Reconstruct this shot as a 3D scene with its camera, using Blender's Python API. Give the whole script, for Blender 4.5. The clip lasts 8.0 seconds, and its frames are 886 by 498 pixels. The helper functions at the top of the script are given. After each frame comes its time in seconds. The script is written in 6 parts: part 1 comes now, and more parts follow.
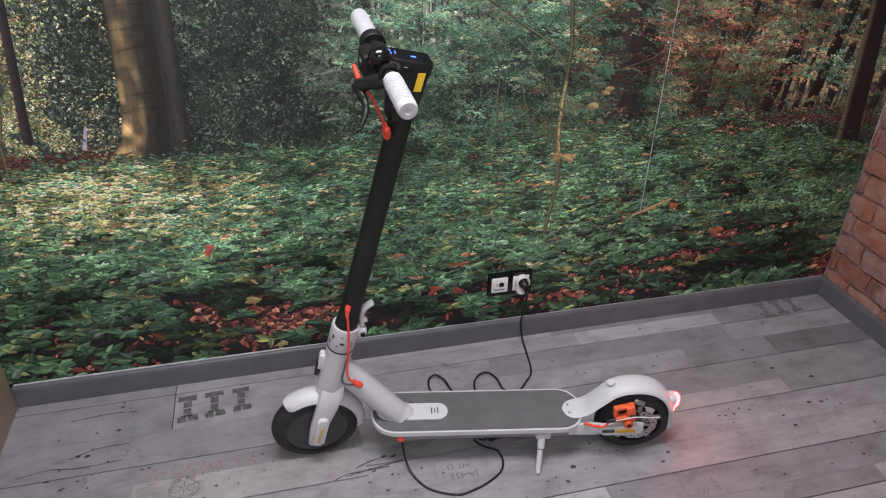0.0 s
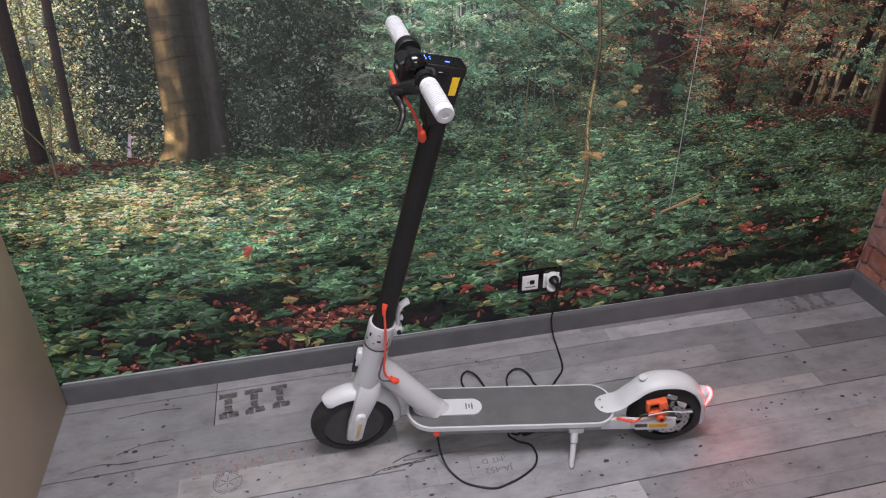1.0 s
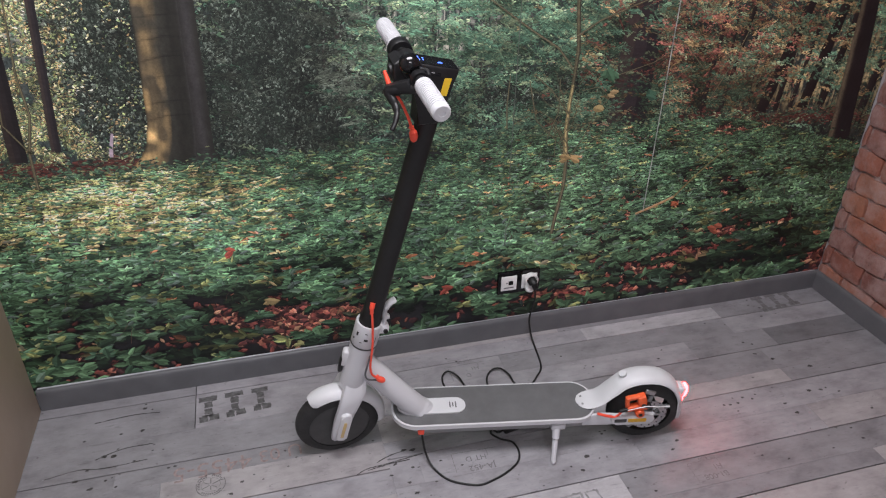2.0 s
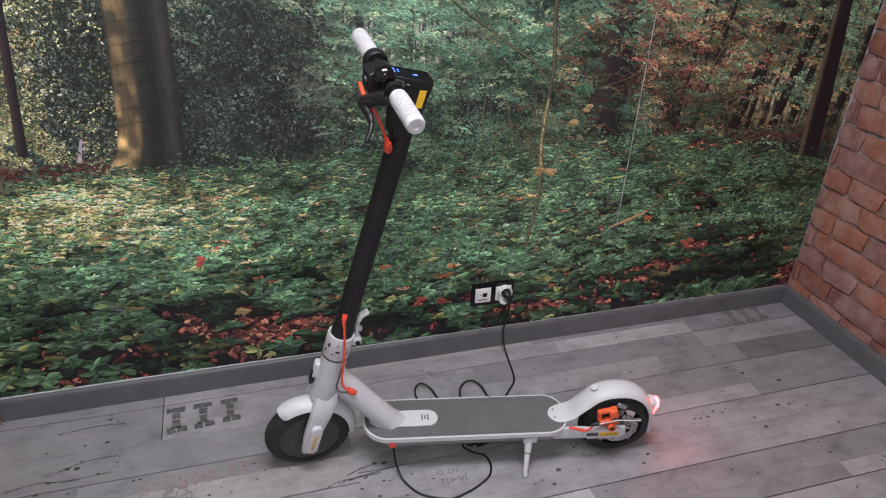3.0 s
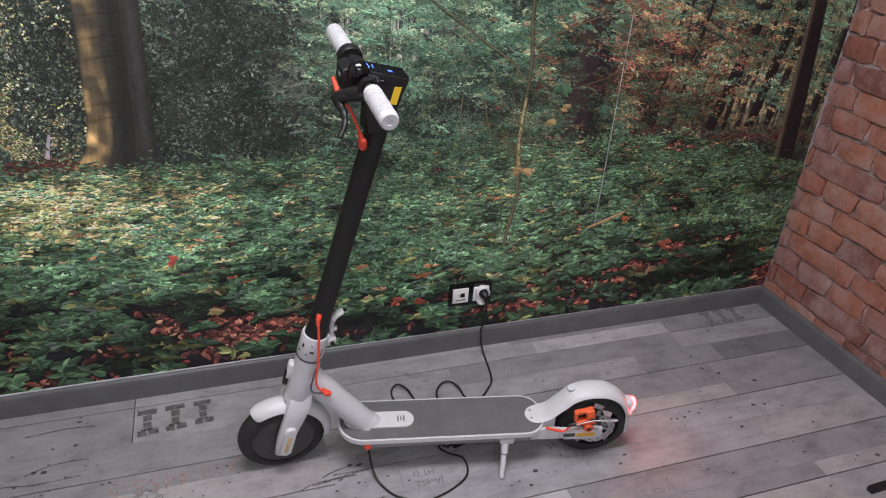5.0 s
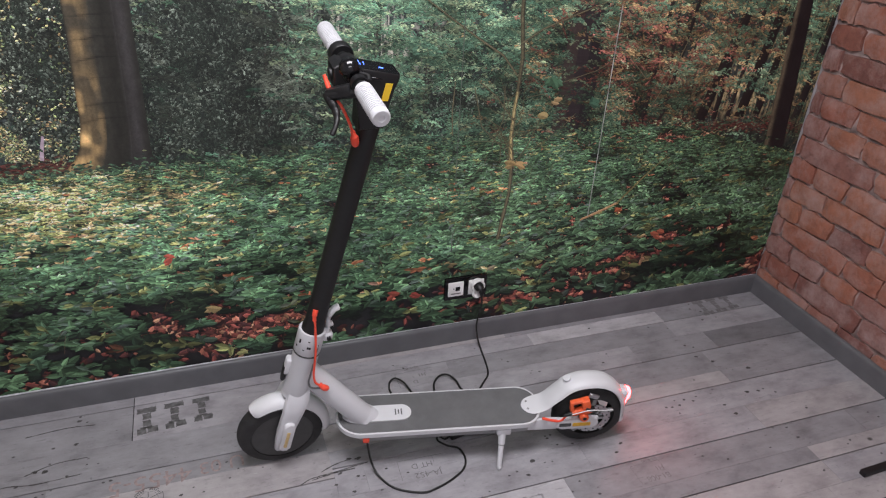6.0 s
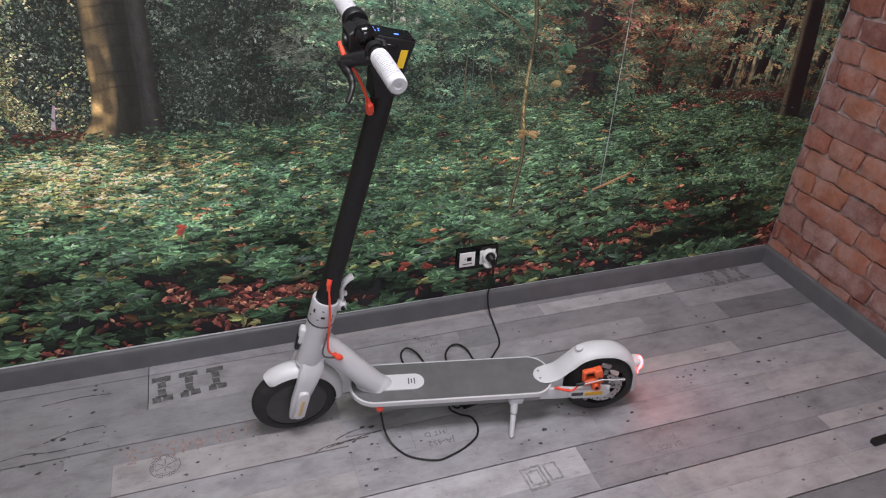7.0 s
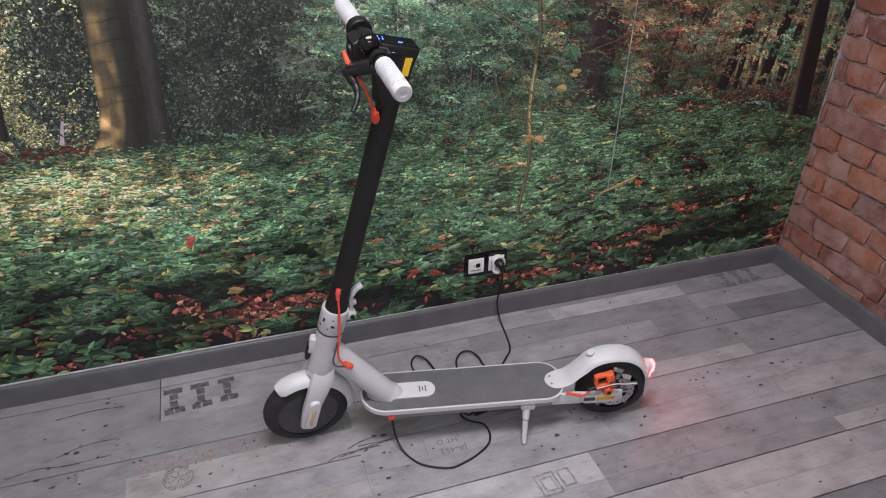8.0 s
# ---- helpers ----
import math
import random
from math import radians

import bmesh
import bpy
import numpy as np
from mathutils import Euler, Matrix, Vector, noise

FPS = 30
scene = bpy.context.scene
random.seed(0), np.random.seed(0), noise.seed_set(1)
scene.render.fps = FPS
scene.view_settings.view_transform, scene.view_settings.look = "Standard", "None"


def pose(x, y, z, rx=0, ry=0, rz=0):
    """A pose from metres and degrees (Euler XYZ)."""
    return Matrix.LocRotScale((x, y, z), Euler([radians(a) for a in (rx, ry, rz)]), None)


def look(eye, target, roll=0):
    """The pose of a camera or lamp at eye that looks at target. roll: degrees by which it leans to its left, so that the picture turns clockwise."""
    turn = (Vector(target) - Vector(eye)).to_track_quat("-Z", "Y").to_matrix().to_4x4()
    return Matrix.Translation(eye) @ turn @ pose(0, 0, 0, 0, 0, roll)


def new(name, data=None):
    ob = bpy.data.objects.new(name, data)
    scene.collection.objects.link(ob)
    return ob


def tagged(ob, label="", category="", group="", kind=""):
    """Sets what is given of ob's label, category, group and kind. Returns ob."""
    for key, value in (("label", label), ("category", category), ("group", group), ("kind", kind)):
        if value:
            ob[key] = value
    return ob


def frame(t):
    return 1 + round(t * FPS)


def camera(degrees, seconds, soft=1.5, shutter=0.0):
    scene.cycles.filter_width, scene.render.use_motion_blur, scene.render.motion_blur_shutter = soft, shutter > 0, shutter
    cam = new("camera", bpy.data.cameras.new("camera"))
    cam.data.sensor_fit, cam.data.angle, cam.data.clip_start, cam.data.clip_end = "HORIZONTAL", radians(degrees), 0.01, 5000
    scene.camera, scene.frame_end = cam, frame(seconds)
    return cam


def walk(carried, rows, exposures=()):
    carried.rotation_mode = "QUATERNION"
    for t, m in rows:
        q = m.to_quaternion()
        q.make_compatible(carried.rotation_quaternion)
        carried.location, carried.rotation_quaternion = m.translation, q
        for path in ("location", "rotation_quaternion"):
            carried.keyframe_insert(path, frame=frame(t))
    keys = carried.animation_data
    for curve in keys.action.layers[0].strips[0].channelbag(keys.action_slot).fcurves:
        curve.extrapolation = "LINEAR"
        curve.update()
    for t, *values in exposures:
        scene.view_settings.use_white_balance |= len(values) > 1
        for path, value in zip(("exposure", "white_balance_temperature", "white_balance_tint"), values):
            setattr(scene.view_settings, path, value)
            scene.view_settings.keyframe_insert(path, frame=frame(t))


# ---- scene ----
cam = camera(64.4, 8.0, soft=1.2)
PATH = [
    (0, (-1.949, -1.797, 1.485), (-1.515, -0.138, 0.456), 1.3),
    (0.5, (-1.904, -1.806, 1.486), (-1.591, -0.118, 0.46), -0.6),
    (1, (-1.979, -1.823, 1.507), (-1.612, -0.151, 0.473), -0.6),
    (1.5, (-2.042, -1.843, 1.521), (-1.599, -0.189, 0.488), 0.3),
    (1.7, (-2.047, -1.843, 1.511), (-1.585, -0.19, 0.484), 0.7),
    (2.8, (-2.038, -1.827, 1.495), (-1.522, -0.165, 0.509), 2.3),
    (3, (-2.037, -1.833, 1.504), (-1.494, -0.182, 0.515), 2.9),
    (3.5, (-2.031, -1.83, 1.502), (-1.459, -0.19, 0.512), 3.6),
    (4, (-2.024, -1.822, 1.492), (-1.438, -0.185, 0.503), 4.4),
    (4.2, (-2.025, -1.817, 1.482), (-1.442, -0.176, 0.498), 4.5),
    (5.3, (-2.016, -1.83, 1.498), (-1.418, -0.193, 0.517), 3.6),
    (5.5, (-2.012, -1.828, 1.503), (-1.414, -0.197, 0.512), 3.5),
    (6, (-2.021, -1.841, 1.498), (-1.418, -0.214, 0.503), 3.1),
    (6.5, (-2.03, -1.84, 1.492), (-1.435, -0.248, 0.439), 3.2),
    (7, (-2.04, -1.832, 1.49), (-1.461, -0.241, 0.426), 2.9),
    (7.5, (-2.036, -1.833, 1.493), (-1.46, -0.238, 0.431), 2.4),
    (8, (-2.038, -1.831, 1.489), (-1.48, -0.221, 0.44), 1.3),
]
walk(cam, [(t, look(eye, target, roll)) for t, eye, target, roll in PATH])

# ---- light ----
world = bpy.data.worlds.new("world")
scene.world = world
world.use_nodes = True
world.node_tree.nodes["Background"].inputs[0].default_value = (0.5, 0.52, 0.56, 1)
world.node_tree.nodes["Background"].inputs[1].default_value = 0.05


def ceiling_lamp(x, y, sx, sy, power):
    data = bpy.data.lights.new("ceiling_lamp_light", "AREA")
    data.shape, data.size, data.size_y, data.energy, data.color = "RECTANGLE", sx, sy, power, (0.975, 0.955, 1.0)
    ob = new("ceiling_lamp_light", data)
    ob.matrix_basis = pose(x, y, 2.545)
    return ob


ceiling_lamp(-1.80, -1.05, 1.15, 0.55, 47)
ceiling_lamp(-1.80, -2.9, 1.15, 0.55, 24)


# ---- materials ----
def material(name, color, rough=0.5, metal=0.0, vary=0.12, scale=30.0, bump=0.0, bump_scale=200.0, coat=0.0, emit=None, strength=0.0):
    m = bpy.data.materials.new(name)
    m.use_nodes = True
    nt = m.node_tree
    b = nt.nodes["Principled BSDF"]
    b.inputs["Roughness"].default_value, b.inputs["Metallic"].default_value = rough, metal
    b.inputs["Coat Weight"].default_value = coat
    tc = nt.nodes.new("ShaderNodeTexCoord")
    n1 = nt.nodes.new("ShaderNodeTexNoise")
    n1.inputs["Scale"].default_value, n1.inputs["Detail"].default_value = scale, 6
    nt.links.new(tc.outputs["Object"], n1.inputs["Vector"])
    r = nt.nodes.new("ShaderNodeValToRGB")
    r.color_ramp.elements[0].position, r.color_ramp.elements[1].position = 0.3, 0.7
    r.color_ramp.elements[0].color = (*[c * (1 - vary) for c in color], 1)
    r.color_ramp.elements[1].color = (*[min(1, c * (1 + vary)) for c in color], 1)
    nt.links.new(n1.outputs["Fac"], r.inputs["Fac"])
    nt.links.new(r.outputs["Color"], b.inputs["Base Color"])
    if vary:
        rr = nt.nodes.new("ShaderNodeMapRange")
        rr.inputs["To Min"].default_value, rr.inputs["To Max"].default_value = max(0.02, rough - 0.08), min(1, rough + 0.08)
        n3 = nt.nodes.new("ShaderNodeTexNoise")
        n3.inputs["Scale"].default_value = scale * 3.7
        nt.links.new(tc.outputs["Object"], n3.inputs["Vector"])
        nt.links.new(n3.outputs["Fac"], rr.inputs["Value"])
        nt.links.new(rr.outputs["Result"], b.inputs["Roughness"])
    if bump:
        n2 = nt.nodes.new("ShaderNodeTexNoise")
        n2.inputs["Scale"].default_value, n2.inputs["Detail"].default_value = bump_scale, 4
        bp = nt.nodes.new("ShaderNodeBump")
        bp.inputs["Strength"].default_value, bp.inputs["Distance"].default_value = bump, 0.002
        nt.links.new(tc.outputs["Object"], n2.inputs["Vector"])
        nt.links.new(n2.outputs["Fac"], bp.inputs["Height"])
        nt.links.new(bp.outputs["Normal"], b.inputs["Normal"])
    if emit:
        b.inputs["Emission Color"].default_value = (*emit, 1)
        b.inputs["Emission Strength"].default_value = strength
    return m


def ramp(nt, stops):
    r = nt.nodes.new("ShaderNodeValToRGB")
    e = r.color_ramp.elements
    while len(e) < len(stops):
        e.new(0.5)
    for k, (p, c) in enumerate(stops):
        e[k].position = p
        e[k].color = (*c, 1) if len(c) == 3 else c
    return r


def mixer(nt, kind, fac, a, b):
    n = nt.nodes.new("ShaderNodeMix")
    n.data_type, n.blend_type = "RGBA", kind
    for sock, v in ((n.inputs["Factor"], fac), (n.inputs["A"], a), (n.inputs["B"], b)):
        if hasattr(v, "links"):
            nt.links.new(v, sock)
        else:
            sock.default_value = v if isinstance(v, (int, float)) else (*v, 1)
    return n.outputs["Result"]


def spread(nt, scale_xyz, by_random=37.0):
    """Object coordinates, scaled and shifted object by object."""
    tc = nt.nodes.new("ShaderNodeTexCoord")
    info = nt.nodes.new("ShaderNodeObjectInfo")
    mul = nt.nodes.new("ShaderNodeMath")
    mul.operation = "MULTIPLY"
    mul.inputs[1].default_value = by_random
    nt.links.new(info.outputs["Random"], mul.inputs[0])
    add = nt.nodes.new("ShaderNodeVectorMath")
    add.operation = "ADD"
    nt.links.new(tc.outputs["Object"], add.inputs[0])
    nt.links.new(mul.outputs[0], add.inputs[1])
    mp = nt.nodes.new("ShaderNodeMapping")
    mp.inputs["Scale"].default_value = scale_xyz
    nt.links.new(add.outputs[0], mp.inputs["Vector"])
    return mp.outputs["Vector"], info.outputs["Random"], add.outputs[0]


def noise_node(nt, vec, scale, detail=5.0, rough=0.6, distort=0.0):
    n = nt.nodes.new("ShaderNodeTexNoise")
    n.inputs["Scale"].default_value, n.inputs["Detail"].default_value = scale, detail
    n.inputs["Roughness"].default_value, n.inputs["Distortion"].default_value = rough, distort
    nt.links.new(vec, n.inputs["Vector"])
    return n.outputs["Fac"]


def plank_material(name, base, knots=True):
    m = bpy.data.materials.new(name)
    m.use_nodes = True
    nt = m.node_tree
    b = nt.nodes["Principled BSDF"]
    grain_v, rnd, plain = spread(nt, (7.0, 34.0, 20.0))
    blot_v, _, _ = spread(nt, (8.0, 13.0, 10.0), 61.0)
    grain = ramp(nt, [(0.22, [c * 0.70 for c in base]), (0.42, [c * 0.95 for c in base]), (0.6, base), (0.82, [min(1, c * 1.16) for c in base])])
    nt.links.new(noise_node(nt, grain_v, 1.6, 8, 0.7, 0.4), grain.inputs["Fac"])
    blot = ramp(nt, [(0.30, (0.66, 0.65, 0.66)), (0.5, (0.98, 0.98, 0.98)), (0.72, (1.20, 1.20, 1.21))])
    nt.links.new(noise_node(nt, blot_v, 1.1, 9, 0.66), blot.inputs["Fac"])
    c1 = mixer(nt, "MULTIPLY", 1.0, grain.outputs["Color"], blot.outputs["Color"])
    # dark smudges, long and few
    smv, _, _ = spread(nt, (7.0, 26.0, 10.0), 83.0)
    sm = ramp(nt, [(0.60, (0, 0, 0)), (0.74, (1, 1, 1))])
    nt.links.new(noise_node(nt, smv, 1.3, 7, 0.75), sm.inputs["Fac"])
    c2 = mixer(nt, "MIX", sm.outputs["Color"], c1, [c * 0.48 for c in base])
    # fine dark flecks
    fl = ramp(nt, [(0.66, (0, 0, 0)), (0.74, (0.7, 0.7, 0.7))])
    fv, _, _ = spread(nt, (60.0, 95.0, 60.0), 29.0)
    nt.links.new(noise_node(nt, fv, 1.0, 3, 0.6), fl.inputs["Fac"])
    c2 = mixer(nt, "MIX", fl.outputs["Color"], c2, [c * 0.4 for c in base])
    # short scratches along the grain and pale worn flecks
    for stretch_v, lo, hi, to, by in (((14.0, 210.0, 60.0), 0.64, 0.72, 0.55, 47.0), ((26.0, 120.0, 60.0), 0.66, 0.76, 1.45, 53.0)):
        sv, _, _ = spread(nt, stretch_v, by)
        sr = ramp(nt, [(lo, (0, 0, 0)), (hi, (0.75, 0.75, 0.75))])
        nt.links.new(noise_node(nt, sv, 1.0, 4, 0.65), sr.inputs["Fac"])
        c2 = mixer(nt, "MIX", sr.outputs["Color"], c2, [c * to for c in base])
    # knots and nail holes
    if knots:
        kv, _, _ = spread(nt, (1.0, 1.35, 1.0), 19.0)
        for scale, size, thin, tone in ((9.0, 0.060, 0.50, 0.10), (4.2, 0.05, 0.4, 0.16), (17.0, 0.06, 0.70, 0.12)):
            vo = nt.nodes.new("ShaderNodeTexVoronoi")
            vo.inputs["Scale"].default_value = scale
            nt.links.new(kv, vo.inputs["Vector"])
            near = ramp(nt, [(size * 0.55, (1, 1, 1)), (size, (0, 0, 0))])
            nt.links.new(vo.outputs["Distance"], near.inputs["Fac"])
            sep = nt.nodes.new("ShaderNodeSeparateColor")
            nt.links.new(vo.outputs["Color"], sep.inputs[0])
            few = nt.nodes.new("ShaderNodeMath")
            few.operation = "GREATER_THAN"
            few.inputs[1].default_value = thin
            nt.links.new(sep.outputs[0], few.inputs[0])
            both = nt.nodes.new("ShaderNodeMath")
            both.operation = "MULTIPLY"
            nt.links.new(near.outputs["Color"], both.inputs[0])
            nt.links.new(few.outputs[0], both.inputs[1])
            c2 = mixer(nt, "MIX", both.outputs[0], c2, (tone * 0.42, tone * 0.4, tone * 0.4))
    nt.links.new(c2, b.inputs["Base Color"])
    rr = nt.nodes.new("ShaderNodeMapRange")
    rr.inputs["To Min"].default_value, rr.inputs["To Max"].default_value = 0.34, 0.55
    nt.links.new(noise_node(nt, grain_v, 2.2), rr.inputs["Value"])
    nt.links.new(rr.outputs["Result"], b.inputs["Roughness"])
    bp = nt.nodes.new("ShaderNodeBump")
    bp.inputs["Strength"].default_value, bp.inputs["Distance"].default_value = 0.25, 0.0006
    nt.links.new(noise_node(nt, grain_v, 3.0, 8), bp.inputs["Height"])
    nt.links.new(bp.outputs["Normal"], b.inputs["Normal"])
    return m


def brick_material(name):
    m = bpy.data.materials.new(name)
    m.use_nodes = True
    nt = m.node_tree
    b = nt.nodes["Principled BSDF"]
    v, rnd, plain = spread(nt, (1, 1, 1), 23.0)
    tone = ramp(nt, [(0.0, (0.19, 0.080, 0.068)), (0.3, (0.33, 0.120, 0.080)), (0.6, (0.36, 0.148, 0.092)), (0.85, (0.32, 0.146, 0.110)), (1.0, (0.25, 0.114, 0.098))])
    nt.links.new(rnd, tone.inputs["Fac"])
    mott = ramp(nt, [(0.25, (0.55, 0.53, 0.55)), (0.5, (1, 1, 1)), (0.8, (1.35, 1.28, 1.25))])
    nt.links.new(noise_node(nt, v, 24, 9, 0.75), mott.inputs["Fac"])
    c = mixer(nt, "MULTIPLY", 1.0, tone.outputs["Color"], mott.outputs["Color"])
    bloom = ramp(nt, [(0.43, (0, 0, 0)), (0.68, (0.72, 0.72, 0.72))])
    nt.links.new(noise_node(nt, v, 9, 9, 0.75), bloom.inputs["Fac"])
    c = mixer(nt, "MIX", bloom.outputs["Color"], c, (0.46, 0.33, 0.31))
    specks = ramp(nt, [(0.70, (0, 0, 0)), (0.76, (1, 1, 1))])
    nt.links.new(noise_node(nt, v, 60, 3, 0.6), specks.inputs["Fac"])
    c = mixer(nt, "MIX", specks.outputs["Color"], c, (0.10, 0.05, 0.045))
    nt.links.new(c, b.inputs["Base Color"])
    b.inputs["Roughness"].default_value = 0.72
    bp = nt.nodes.new("ShaderNodeBump")
    bp.inputs["Strength"].default_value, bp.inputs["Distance"].default_value = 1.0, 0.006
    nt.links.new(noise_node(nt, v, 45, 8, 0.7), bp.inputs["Height"])
    nt.links.new(bp.outputs["Normal"], b.inputs["Normal"])
    return m


def print_material(name):
    m = bpy.data.materials.new(name)
    m.use_nodes = True
    nt = m.node_tree
    b = nt.nodes["Principled BSDF"]
    at = nt.nodes.new("ShaderNodeAttribute")
    at.attribute_name = "print"
    tc = nt.nodes.new("ShaderNodeTexCoord")
    fine = ramp(nt, [(0.25, (0.72, 0.72, 0.72)), (0.75, (1.30, 1.30, 1.30))])
    nt.links.new(noise_node(nt, tc.outputs["Object"], 150, 5, 0.7), fine.inputs["Fac"])
    nt.links.new(mixer(nt, "MULTIPLY", 1.0, at.outputs["Color"], fine.outputs["Color"]), b.inputs["Base Color"])
    b.inputs["Roughness"].default_value = 0.46
    b.inputs["Specular IOR Level"].default_value = 0.5
    return m


WHITE_PAINT = material("white_satin_paint", (0.58, 0.58, 0.61), 0.36, vary=0.03, scale=12, bump=0.06, bump_scale=500)
WHITE_PLASTIC = material("white_plastic", (0.63, 0.63, 0.655), 0.42, vary=0.03, scale=20)
GRIP_RUBBER = material("white_grip_rubber", (0.54, 0.54, 0.565), 0.62, vary=0.05, scale=60)
BLACK_PAINT = material("black_matt_paint", (0.006, 0.006, 0.0065), 0.55, vary=0.2, scale=20)
BLACK_PLASTIC = material("black_plastic", (0.008, 0.008, 0.009), 0.46, vary=0.25, scale=40)
GLOSS_BLACK = material("gloss_black_plastic", (0.006, 0.006, 0.007), 0.12, vary=0.1, scale=40)
TYRE = material("tyre_rubber", (0.020, 0.020, 0.021), 0.72, vary=0.3, scale=40, bump=0.2, bump_scale=300)
HUB = material("dark_grey_hub", (0.042, 0.042, 0.043), 0.5, vary=0.15, scale=30)
MAT_RUBBER = material("grey_deck_rubber", (0.125, 0.125, 0.13), 0.75, vary=0.1, scale=25, bump=0.5, bump_scale=900)
DECK_SIDE = material("light_grey_metal_side", (0.24, 0.24, 0.25), 0.4, vary=0.06, scale=10)
ORANGE = material("orange_red_plastic", (0.85, 0.085, 0.045), 0.42, vary=0.08, scale=60)
CALIPER = material("orange_painted_metal", (0.80, 0.12, 0.035), 0.4, vary=0.15, scale=80)
STEEL = material("brushed_steel", (0.55, 0.55, 0.56), 0.3, 1.0, vary=0.12, scale=90)
DARK_STEEL = material("dark_steel", (0.12, 0.12, 0.12), 0.4, 0.8, vary=0.2, scale=90)
AMBER = material("amber_reflector", (0.72, 0.40, 0.03), 0.3, vary=0.1, scale=150)
PALE_AMBER = material("pale_amber_reflector", (0.62, 0.45, 0.20), 0.35, vary=0.1, scale=150)
YELLOW = material("yellow_sticker", (0.78, 0.50, 0.03), 0.45, vary=0.06, scale=60)
GREY_CABLE = material("grey_cable", (0.10, 0.10, 0.105), 0.5, vary=0.1)
RED_LENS = material("red_lit_lens", (0.7, 0.03, 0.03), 0.25, vary=0.0, emit=(1.0, 0.018, 0.020), strength=48.0)
BLUE_LED = material("blue_lit_digits", (0.05, 0.1, 0.6), 0.4, vary=0.0, emit=(0.10, 0.22, 1.0), strength=3.0)
LOGO_GREY = material("dark_grey_print", (0.09, 0.09, 0.095), 0.6, vary=0.1)
CABLE_BLACK = material("black_cable", (0.008, 0.008, 0.008), 0.5, vary=0.2)
SOCKET_WHITE = material("white_socket_plastic", (0.8, 0.8, 0.8), 0.3, vary=0.02)
SKIRTING = material("grey_skirting", (0.118, 0.120, 0.130), 0.42, vary=0.12, scale=14, bump=0.1, bump_scale=120)
MORTAR = material("pale_mortar", (0.33, 0.25, 0.235), 0.9, vary=0.6, scale=22, bump=1.0, bump_scale=160)
PLASTER = material("white_plaster", (0.45, 0.45, 0.47), 0.85, vary=0.05, scale=4, bump=0.2, bump_scale=90)
CEIL = material("white_ceiling_paint", (0.78, 0.78, 0.78), 0.9, vary=0.03, scale=5)
BEIGE = material("beige_laminate", (0.42, 0.335, 0.255), 0.5, vary=0.05, scale=6, bump=0.05, bump_scale=200)
GROOVE = material("dark_floor_groove", (0.012, 0.011, 0.011), 0.9, vary=0.2)
STAMP_BLACK = material("faded_black_ink", (0.105, 0.103, 0.106), 0.55, vary=0.5, scale=70)
STAMP_GREY = material("faint_grey_ink", (0.155, 0.15, 0.156), 0.55, vary=0.3, scale=90)
STAMP_PALE = material("pale_grey_ink", (0.25, 0.247, 0.255), 0.55, vary=0.4, scale=60)
STAMP_RED = material("faded_red_ink", (0.28, 0.215, 0.213), 0.55, vary=0.3, scale=90)
PANEL_GLOW = material("lit_ceiling_panel", (0.8, 0.8, 0.8), 0.5, vary=0.0, emit=(1, 0.97, 0.98), strength=2.0)
BRICK = brick_material("old_red_brick")
PRINT = print_material("printed_wallpaper")
PLANK = [plank_material("grey_plank", (0.325, 0.316, 0.338)), plank_material("pale_plank", (0.43, 0.418, 0.44)), plank_material("dark_plank", (0.180, 0.177, 0.190)),
         plank_material("warm_plank", (0.36, 0.34, 0.35)), plank_material("mid_grey_plank", (0.262, 0.256, 0.274))]


# ---- mesh tools ----
def part(name, bm, mat, parent=None, label="", smooth=True, m=None):
    if m is not None:
        bm.transform(m)
    bmesh.ops.recalc_face_normals(bm, faces=bm.faces)
    me = bpy.data.meshes.new(name)
    bm.to_mesh(me)
    bm.free()
    if smooth:
        me.polygons.foreach_set("use_smooth", [True] * len(me.polygons))
        me.set_sharp_from_angle(angle=radians(38))
    me.materials.append(mat)
    ob = new(name, me)
    ob.parent = parent
    if label:
        tagged(ob, label)
    return ob


def thing(name, m, label, category, group="", kind=""):
    ob = new(name)
    ob.empty_display_size = 0.05
    ob.matrix_basis = m
    return tagged(ob, label, category, group, kind)


def block(c, s, bevel=0.0, seg=2, m=None, bm=None):
    bm = bm or bmesh.new()
    out = bmesh.ops.create_cube(bm, size=1.0)
    vs = out["verts"]
    bmesh.ops.transform(bm, matrix=Matrix.Translation(c) @ (m or Matrix()) @ Matrix.Diagonal((*s, 1)), verts=vs)
    if bevel:
        es = list({e for v in vs for e in v.link_edges})
        bmesh.ops.bevel(bm, geom=es, offset=bevel, segments=seg, affect="EDGES", profile=0.5)
    return bm


def glide(points, k=8):
    """A smooth line through the points."""
    p = [Vector(q) for q in points]
    p = [2 * p[0] - p[1]] + p + [2 * p[-1] - p[-2]]
    out = []
    for i in range(1, len(p) - 2):
        a, b, c, d = p[i - 1:i + 3]
        for j in range(k):
            t = j / k
            out.append(0.5 * (2 * b + (c - a) * t + (2 * a - 5 * b + 4 * c - d) * t * t + (3 * b - a - 3 * c + d) * t ** 3))
    return out + [p[-2]]


